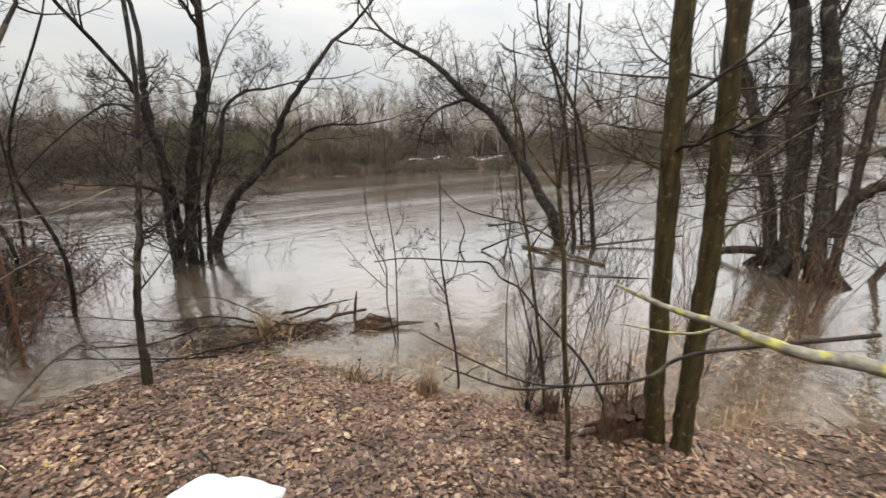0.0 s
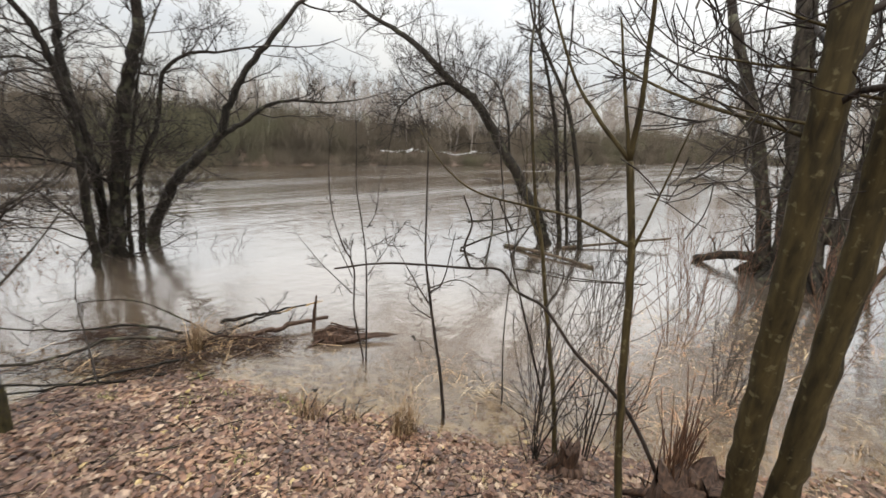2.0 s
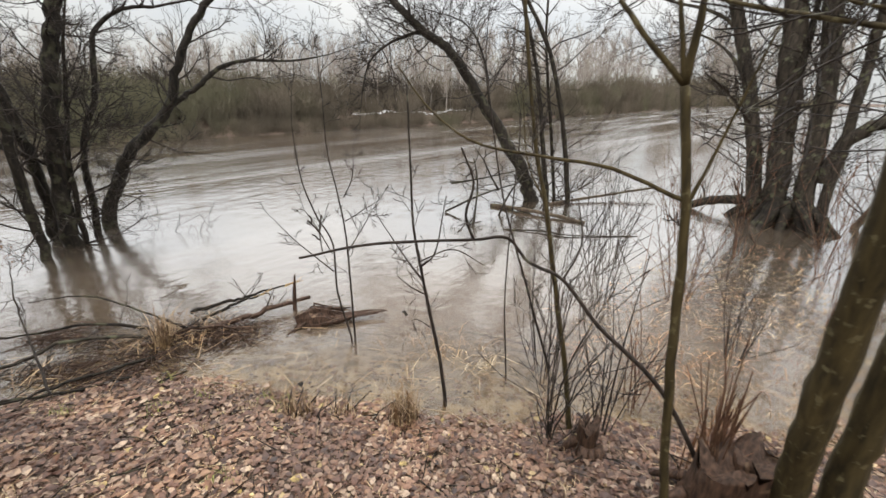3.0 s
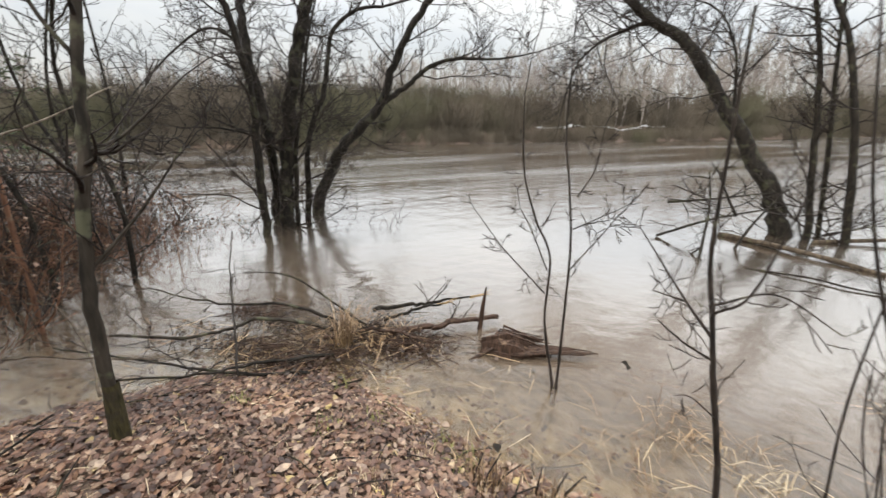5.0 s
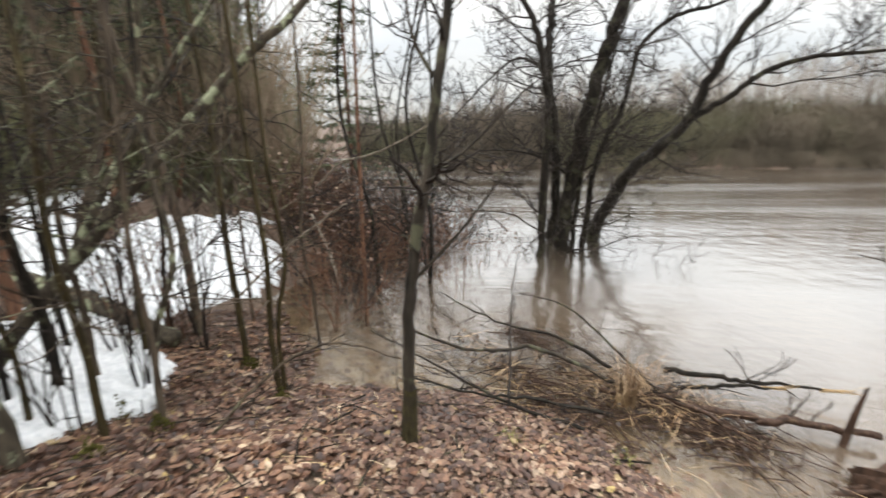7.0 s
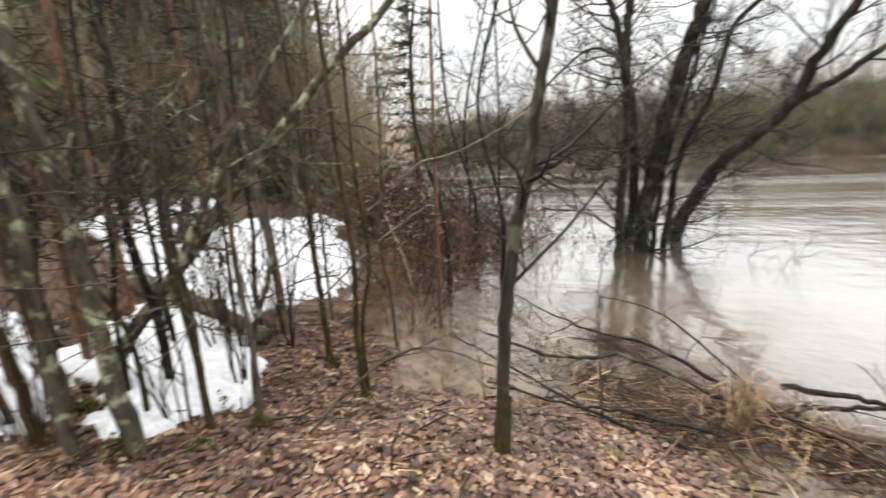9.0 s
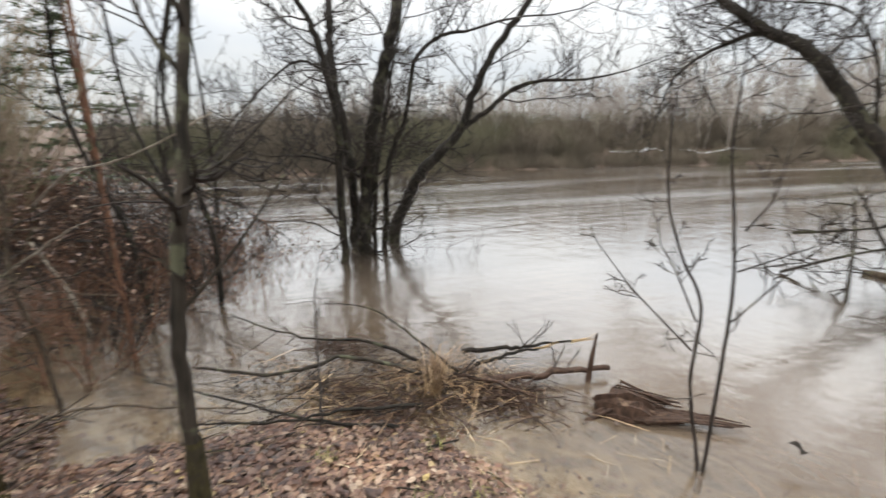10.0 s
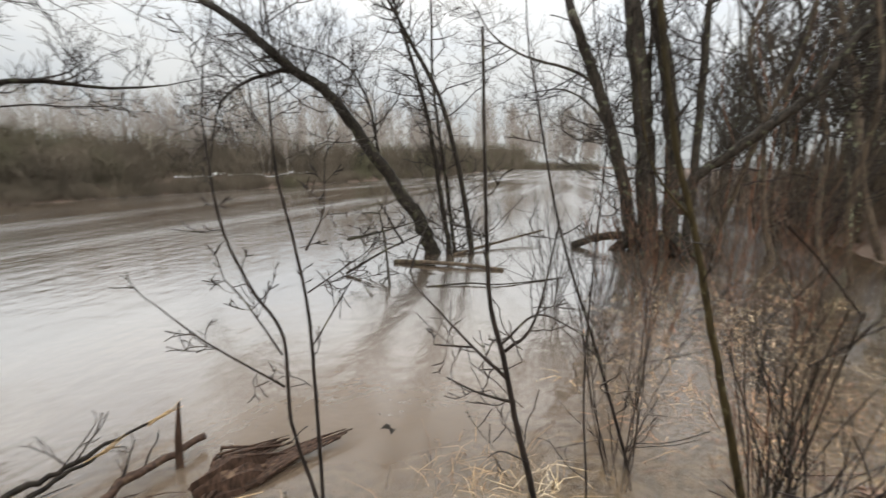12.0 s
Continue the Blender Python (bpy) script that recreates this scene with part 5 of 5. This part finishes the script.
grass_tuft("red_stalk_tuft", "reddish dry stalks at the water's edge", 3.72, 1.72, 40, 0.5, 0.12, STRAW_RED, 10, 0.35)
grass_tuft("bank_grass", "dry yellow grass on the far side of the twin trunks", 4.6, 1.8, 130, 0.35, 0.55, STRAW_DULL, 11, 1.2)
grass_tuft("bank_grass", "dry yellow grass on the far side of the twin trunks", 5.6, 2.1, 150, 0.35, 0.6, STRAW_DULL, 12, 1.2)
for k, (x, y) in enumerate([(0.75, 2.45), (0.35, 2.75), (2.55, 1.95), (1.05, 2.0), (0.1, 1.9), (-0.3, 2.8), (2.9, 1.7), (0.55, 2.95), (0.75, 3.08), (1.0, 2.95), (0.45, 3.22), (1.15, 2.85), (0.9, 2.8), (0.15, 3.25)]):
    grass_tuft("small_grass_tuft", "small tuft of fresh and dry grass among leaves", x, y, 34, 0.13, 0.08, GREEN_GRASS if k % 2 else STRAW, 20 + k, 0.9)
for k, (x, y) in enumerate([(4.3, 3.7), (4.9, 3.2), (5.6, 3.6), (6.4, 3.5), (5.2, 4.4), (6.8, 4.4), (7.4, 3.6), (4.1, 3.1), (6.0, 4.9), (4.7, 2.6), (5.5, 2.8), (6.3, 2.9), (5.0, 3.7), (7.9, 4.3), (8.6, 3.9), (6.6, 3.9), (5.9, 4.2), (7.2, 5.1), (4.4, 2.9), (8.2, 5.4), (9.2, 4.8)]):
    grass_tuft("flooded_grass", "matted dead grass and stalks floating in flood water", x, y, 120, 0.30, 0.60, (STRAW_DULL, STRAW_RED, STRAW)[k % 3], 40 + k, 1.9, base=-0.01)

# short dead stalks standing in the shallows
for k, (x, y, t, lx) in enumerate([(1.22, 2.70, 0.26, 0.05), (1.27, 2.68, 0.30, 0.09), (1.32, 2.72, 0.22, 0.14), (1.55, 2.76, 0.20, 0.02), (1.63, 2.74, 0.22, 0.06), (2.10, 3.96, 0.16, 0.05), (2.36, 3.70, 0.3, -0.06),
                                   (1.38, 2.66, 0.18, 0.18), (1.8, 2.62, 0.18, 0.2)]):
    g = Geo()
    z = min(0.0, float(height(x, y)))
    g.tube([(x, y, z - 0.03), (x + lx * 0.4, y, z + t * 0.55), (x + lx, y + 0.01, z + t)], [0.006, 0.005, 0.004], 5)
    single("dead_stalk", g, TWIG, "short dark dead stalk standing at the water's edge", "stalk", (x, y, z), "dead stalks")


def curled_leaf(at, size, yaw, mat, label):
    g = Geo()
    v = []
    for i, (s, w) in enumerate([(0, 0.02), (0.25, 0.32), (0.6, 0.36), (1.0, 0.02)]):
        for j in (-1, 0, 1):
            v.append((j * w * size, (s - 0.2) * size, abs(j) * w * size * 0.7 + 0.15 * size * math.sin(3 * s)))
    c, s = math.cos(yaw), math.sin(yaw)
    v = [(at[0] + c * x - s * y, at[1] + s * x + c * y, at[2] + z) for x, y, z in v]
    g.add(v, [(i * 3 + j, i * 3 + j + 1, i * 3 + j + 4, i * 3 + j + 3) for i in range(3) for j in range(2)])
    single("withered_leaf", g, mat, label, "leaf", at, "withered leaves")


curled_leaf((2.14, 3.97, 0.12), 0.075, 0.9, BARK_WET, "dark withered leaf caught on a thin stalk")
curled_leaf((2.17, 3.97, 0.11), 0.06, 2.4, BARK_WET, "dark withered leaf caught on a thin stalk")
curled_leaf((1.34, 2.70, 0.30), 0.06, 0.3, BARK_WET, "dark withered leaf hanging on a dead stalk")

# soaked leaves and straw lodged in the drift
n = 620
c = np.array([(-0.1, 3.62), (0.35, 3.86), (0.1, 4.05), (-0.45, 3.9), (-0.8, 3.45), (-0.3, 3.35), (-1.3, 3.5), (0.5, 3.95)])[rng.integers(0, 8, n)]
at = np.column_stack([c + rng.normal(0, 0.17, (n, 2)) * (1.5, 0.7), np.zeros(n)])
at[:, 2] = np.maximum(height(at[:, 0], at[:, 1]), 0) + np.abs(rng.normal(0, 0.03, n)) + 0.004
pad = [(-0.3, -0.5, 0), (0.3, -0.5, 0.05), (0.36, 0.1, 0.0), (0.05, 0.5, 0.08), (-0.34, 0.1, 0.05)]
single("drift_leaves", scatter(pad, [(0, 1, 2, 3, 4)], at, spin(rng, n, 0.4), rng.uniform(0.02, 0.045, n)), LITTER_SOAKED, "soaked dead leaves lodged in the drift", "leaves", kind="stuff")
at = at[:150] + (0, 0, 0.012)
reed = [(-0.5, -0.007, 0), (-0.5, 0.007, 0), (0.1, 0.007, 0.05), (0.1, -0.007, 0.05), (0.5, 0, 0)]
single("drift_straw", scatter(reed, [(0, 1, 2, 3), (3, 2, 4)], at, spin(rng, len(at), 0.25), rng.uniform(0.15, 0.42, len(at))), STRAW_DULL, "bleached straws lodged in the drift", "straw", kind="stuff")
fallen([(-2.9, 2.9, 1.35), (-2.2, 2.85, 1.62), (-1.75, 2.95, 1.72), (-1.15, 3.1, 1.98)], 0.011, BARK_PALE, "long thin pale dead branch held up in the thicket", 230, 8, 0.5)
fallen([(-2.5, 1.95, 0.55), (-2.1, 2.2, 0.95), (-1.75, 2.4, 1.25), (-1.5, 2.5, 1.4)], 0.010, BARK_PALE, "thin pale dead stick leaning in the thicket", 231, 6, 0.4)

# ---- the far bank: brush and bare trees, too many to count ----
def far_shape(seed, stems, tall, spread, tree, fine=1.0):
    rng = np.random.default_rng(seed)
    g = Geo()
    if tree:
        pts = [(rng.normal(0, 0.03), rng.normal(0, 0.03), z) for z in np.linspace(0, 1, 5)]
        g.tube(pts, np.linspace(0.011, 0.003, 5), 4, closed=False)
        for k in range(stems):
            z = rng.uniform(0.25, 1.0)
            a = rng.uniform(0, 6.283)
            ln = rng.uniform(0.12, 0.34) * (1.25 - z * 0.7)
            p = np.array((0, 0, z))
            q = p + ln * np.array((0.62 * math.cos(a), 0.62 * math.sin(a), 0.8))
            g.tube([p, (p + q) / 2 + rng.normal(0, 0.012, 3), q], [0.004, 0.003, 0.0016], 3, closed=False)
            for j in range(3):
                r = p + (q - p) * rng.uniform(0.3, 1)
                g.tube([r, r + rng.normal(0, 0.05, 3) + (0, 0, 0.07)], [0.0022, 0.0012], 3, closed=False)
    else:
        for k in range(stems):
            a, h = rng.uniform(0, 6.283), rng.uniform(0.5, 1.0)
            p = np.array((0.12 * rng.normal(), 0.12 * rng.normal(), -0.05))
            q = p + (spread * math.cos(a) * rng.uniform(), spread * math.sin(a) * rng.uniform(), h)
            m = (p + q) / 2 + rng.normal(0, 0.06, 3)
            g.tube([p, m, q], [0.011 * fine, 0.008 * fine, 0.004 * fine], 3, closed=False)
            for j in range(2):
                r = m + (q - m) * rng.uniform(0, 0.8)
                g.tube([r, r + rng.normal(0, 0.13, 3) + (0, 0, 0.14)], [0.006 * fine, 0.003 * fine], 3, closed=False)
    return g


rng = np.random.default_rng(300)


def far_line(n, near, deep, left, right):
    """Spots behind the far water's edge, in even steps of view angle."""
    a = rng.uniform(left, right, n)
    x = np.zeros(n)
    y = np.zeros(n)
    for k in range(n):
        dx, dy = math.sin(a[k]), math.cos(a[k])
        s = 6.0
        while 1.5 + s * dy < np.interp(1.5 + s * dx, FAR_X, FAR_Y) and s < 260:
            s += 0.5
        s += (near + deep * rng.uniform()) * max(1, s / 30)
        x[k], y[k] = 1.5 + s * dx, 1.5 + s * dy
    return np.column_stack([x, y, height(x, y)])


LEFT, RIGHT = radians(-62), radians(50)
brush = [far_shape(310 + k, 26, 1, 0.6, False) for k in range(4)]
wood_brush = [far_shape(330 + k, 40, 1, 0.6, False, 0.4) for k in range(4)]
trees = [far_shape(320 + k, 34, 1, 0.4, True) for k in range(5)]
at = far_line(1300, -0.7, 6.5, LEFT, RIGHT)
at = np.vstack([at, far_line(420, -0.8, 1.2, LEFT, RIGHT)])
at = at[~((at[:, 0] > -0.5) & (at[:, 0] < 11.5) & (at[:, 1] - np.interp(at[:, 0], FAR_X, FAR_Y) < 3.6) & (at[:, 1] - np.interp(at[:, 0], FAR_X, FAR_Y) > 0.6) & (rng.uniform(0, 1, len(at)) > 0.2))]
away = np.hypot(at[:, 0] - 1.5, at[:, 1] - 1.5)
single("far_brush", merged(brush, at, spin(rng, len(at), 0.05), (0.055 * away + 0.4) * rng.uniform(0.6, 1.15, len(at)) * np.where(at[:, 1] - np.interp(at[:, 0], FAR_X, FAR_Y) < 0.9, 0.45, 1.0), rng), FAR_TWIG,
       "dense brown bare brush along the far river bank", "brush", kind="stuff")
# bare trees behind the brush, haze painted in through their pale bark
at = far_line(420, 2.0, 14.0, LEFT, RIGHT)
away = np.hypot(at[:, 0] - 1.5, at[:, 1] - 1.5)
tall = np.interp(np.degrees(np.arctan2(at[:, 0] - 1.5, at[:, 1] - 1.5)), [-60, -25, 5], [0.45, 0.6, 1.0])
single("far_trees", merged(trees, at, spin(rng, len(at), 0.04), 0.118 * tall * away * rng.uniform(0.5, 1.2, len(at)) + 0.5, rng), HAZED_TREE,
       "bare trees behind the far river bank, grey-brown paled for haze", "trees", kind="stuff")



def wood_band(n, a0, a1, d0, d1):
    a, d = rng.uniform(radians(a0), radians(a1), n), np.sqrt(rng.uniform(d0 ** 2, d1 ** 2, n))
    x, y = 1.0 + d * np.sin(a), 1.2 + d * np.cos(a)
    return np.column_stack([x, y, np.maximum(height(x, y), -0.4)]), d


# the left wood shares the haze-paled bark, which offsets its dense shade
for n, a0, a1, d0, d1, size, shapes, mat, name, lab in [
        (220, -140, -74, 10, 26, 9.0, trees, HAZED_TREE, "left_wood", "dense bare wood behind the thicket"), (600, -140, -71, 8, 20, 3.2, wood_brush, UNDERGROWTH, "left_undergrowth", "dense brown undergrowth in the bare wood"),
        (150, 62, 135, 16, 42, 10.0, trees, BARK_GREY, "right_wood", "dense bare flooded wood downstream"), (190, 61, 135, 14, 34, 2.6, wood_brush, BARK_BROWN, "right_undergrowth", "dense brown bare brush in the flooded wood"),
        (90, 135, 220, 9, 26, 9.0, trees, BARK_GREY, "rear_wood", "bare wood behind the leafy bank")]:
    at, d = wood_band(n, a0, a1, d0, d1)
    single(name, merged(shapes, at, spin(rng, n, 0.06), size * rng.uniform(0.6, 1.15, n), rng), mat, lab, "woods", kind="stuff")

# ---- dead leaves on the forest floor ----
rng = np.random.default_rng(400)


def leaf_shape(seed):
    r = np.random.default_rng(seed)
    fold, curl, wide = r.uniform(0.1, 0.5), r.uniform(-0.3, 0.4), r.uniform(0.28, 0.42)
    v = []
    for s, w in ((0, 0.05), (0.3, 0.9), (0.65, 0.8), (1.0, 0.04)):
        z = curl * (s - 0.5) ** 2
        for j in (-1, 0, 1):
            v.append((j * w * wide, s - 0.5, z + abs(j) * w * wide * fold))
    return v, [(i * 3 + j, i * 3 + j + 1, i * 3 + j + 4, i * 3 + j + 3) for i in range(3) for j in range(2)]


def on_land(n, x0, x1, y0, y1, low, high, power=1.0):
    x, y = rng.uniform(x0, x1, n * 3), rng.uniform(y0, y1, n * 3)
    h = height(x, y)
    m = (h > low) & (h < high)
    return np.column_stack([x, y, h])[m][:n]


litter = Geo()
for k, (n, box) in enumerate([(27000, (-2.6, 4.6, 0.2, 3.4)), (21000, (-2.6, 4.6, 0.2, 3.4)), (4500, (-3, 7.5, -1.2, 3.0)), (3500, (-7, -2, -1.5, 5.5)), (1500, (-2, 5, 2.2, 3.6)), (7000, (4.3, 8.2, -0.6, 2.6)), (11000, (-6, 8, -4.5, 0.5))]):
    v, f = leaf_shape(k)
    at = on_land(n, *box, -0.025 if k != 4 else -0.12, 2.0)
    at = at[rng.uniform(0, 1, len(at)) > 0.62 * np.clip((-0.35 - at[:, 0]) / 0.9, 0, 1)]
    at[:, 2] += rng.uniform(0.004, 0.030, len(at))
    s = scatter(v, f, at, spin(rng, len(at), 0.30), 0.018 + 0.046 * rng.uniform(0, 1, len(at)) ** 1.6)
    litter.f += [[j + litter.count for j in q] for q in s.f]
    litter.v += s.v
    litter.count += s.count
single("leaf_litter", litter, LITTER, "thick carpet of dead brown leaves on the bank", "leaves", kind="stuff")

# wet, half rotted leaves on the low ground of the thicket
at = on_land(7500, -3.4, -0.5, -0.3, 2.7, -0.02, 1.2)
at[:, 2] += rng.uniform(0.004, 0.022, len(at))
v, f = leaf_shape(33)
single("wet_leaf_litter", scatter(v, f, at, spin(rng, len(at), 0.25), rng.uniform(0.022, 0.060, len(at))), LITTER_WET, "wet dark red-brown leaves under the thicket", "leaves", kind="stuff")

# straws and soaked leaves afloat along the waterline
at = on_land(260, -2.4, 3.0, 2.0, 4.2, -0.14, -0.01)
at[:, 2] = -0.002
v, f = leaf_shape(31)
single("floating_leaves", scatter(v, f, at, spin(rng, len(at), 0.06), rng.uniform(0.018, 0.042, len(at))), LITTER_SOAKED, "dark soaked leaves afloat along the bank", "leaves", kind="stuff")
at = on_land(260, -1.6, 3.2, 2.0, 4.2, -0.16, -0.01)
at[:, 2] = 0.003
single("floating_straw", scatter([(-0.5, -0.012, 0), (-0.5, 0.012, 0), (0, 0.02, 0.01), (0, -0.004, 0.01), (0.5, -0.004, 0), (0.5, 0.010, 0)], [(0, 1, 2, 3), (3, 2, 5, 4)], at, spin(rng, len(at), 0.05),
       rng.uniform(0.06, 0.24, len(at))), STRAW, "bleached straws afloat along the bank", "straw", kind="stuff")

# straws and thin twigs among the leaves
blade = [(-0.5, -0.012, 0), (-0.5, 0.012, 0), (0, 0.012, 0.05), (0, -0.012, 0.05), (0.5, -0.006, 0), (0.5, 0.006, 0)]
at = on_land(2000, -2.5, 6.5, 0.0, 3.4, -0.12, 1.2)
at[:, 2] += 0.02
single("straw_litter", scatter(blade, [(0, 1, 2, 3), (3, 2, 5, 4)], at, spin(rng, len(at), 0.15), rng.uniform(0.05, 0.18, len(at))), STRAW, "scattered dry straws among dead leaves", "straw", kind="stuff")
at = on_land(420, -3, 6.5, -0.5, 3.3, -0.05, 1.2)
at[:, 2] += 0.02
single("twig_litter", scatter(stick.verts(), stick.f, at, spin(rng, len(at), 0.12), rng.uniform(0.4, 1.5, len(at))), BARK_WET, "scattered thin dark twigs among dead leaves", "twigs", kind="stuff")

# the leaves that lie uppermost along the middle of the bank, one by one
meshes = []
for k in range(5):
    v, f = leaf_shape(50 + k)
    g = Geo()
    g.add(v, f)
    meshes.append(to_mesh("leaf", g, LEAF))
at = on_land(290, -0.6, 3.0, 1.1, 2.9, 0.02, 1.2)
turns = spin(rng, len(at), 0.35)
for p, r, s, k in zip(at, turns, rng.uniform(0.045, 0.085, len(at)), rng.integers(0, 5, len(at))):
    ob = new("leaf", meshes[k])
    ob.parent = ground
    ob.matrix_local = Matrix.Translation((p[0], p[1], p[2] + 0.034)) @ Matrix(r.tolist()).to_4x4() @ Matrix.Scale(s, 4)
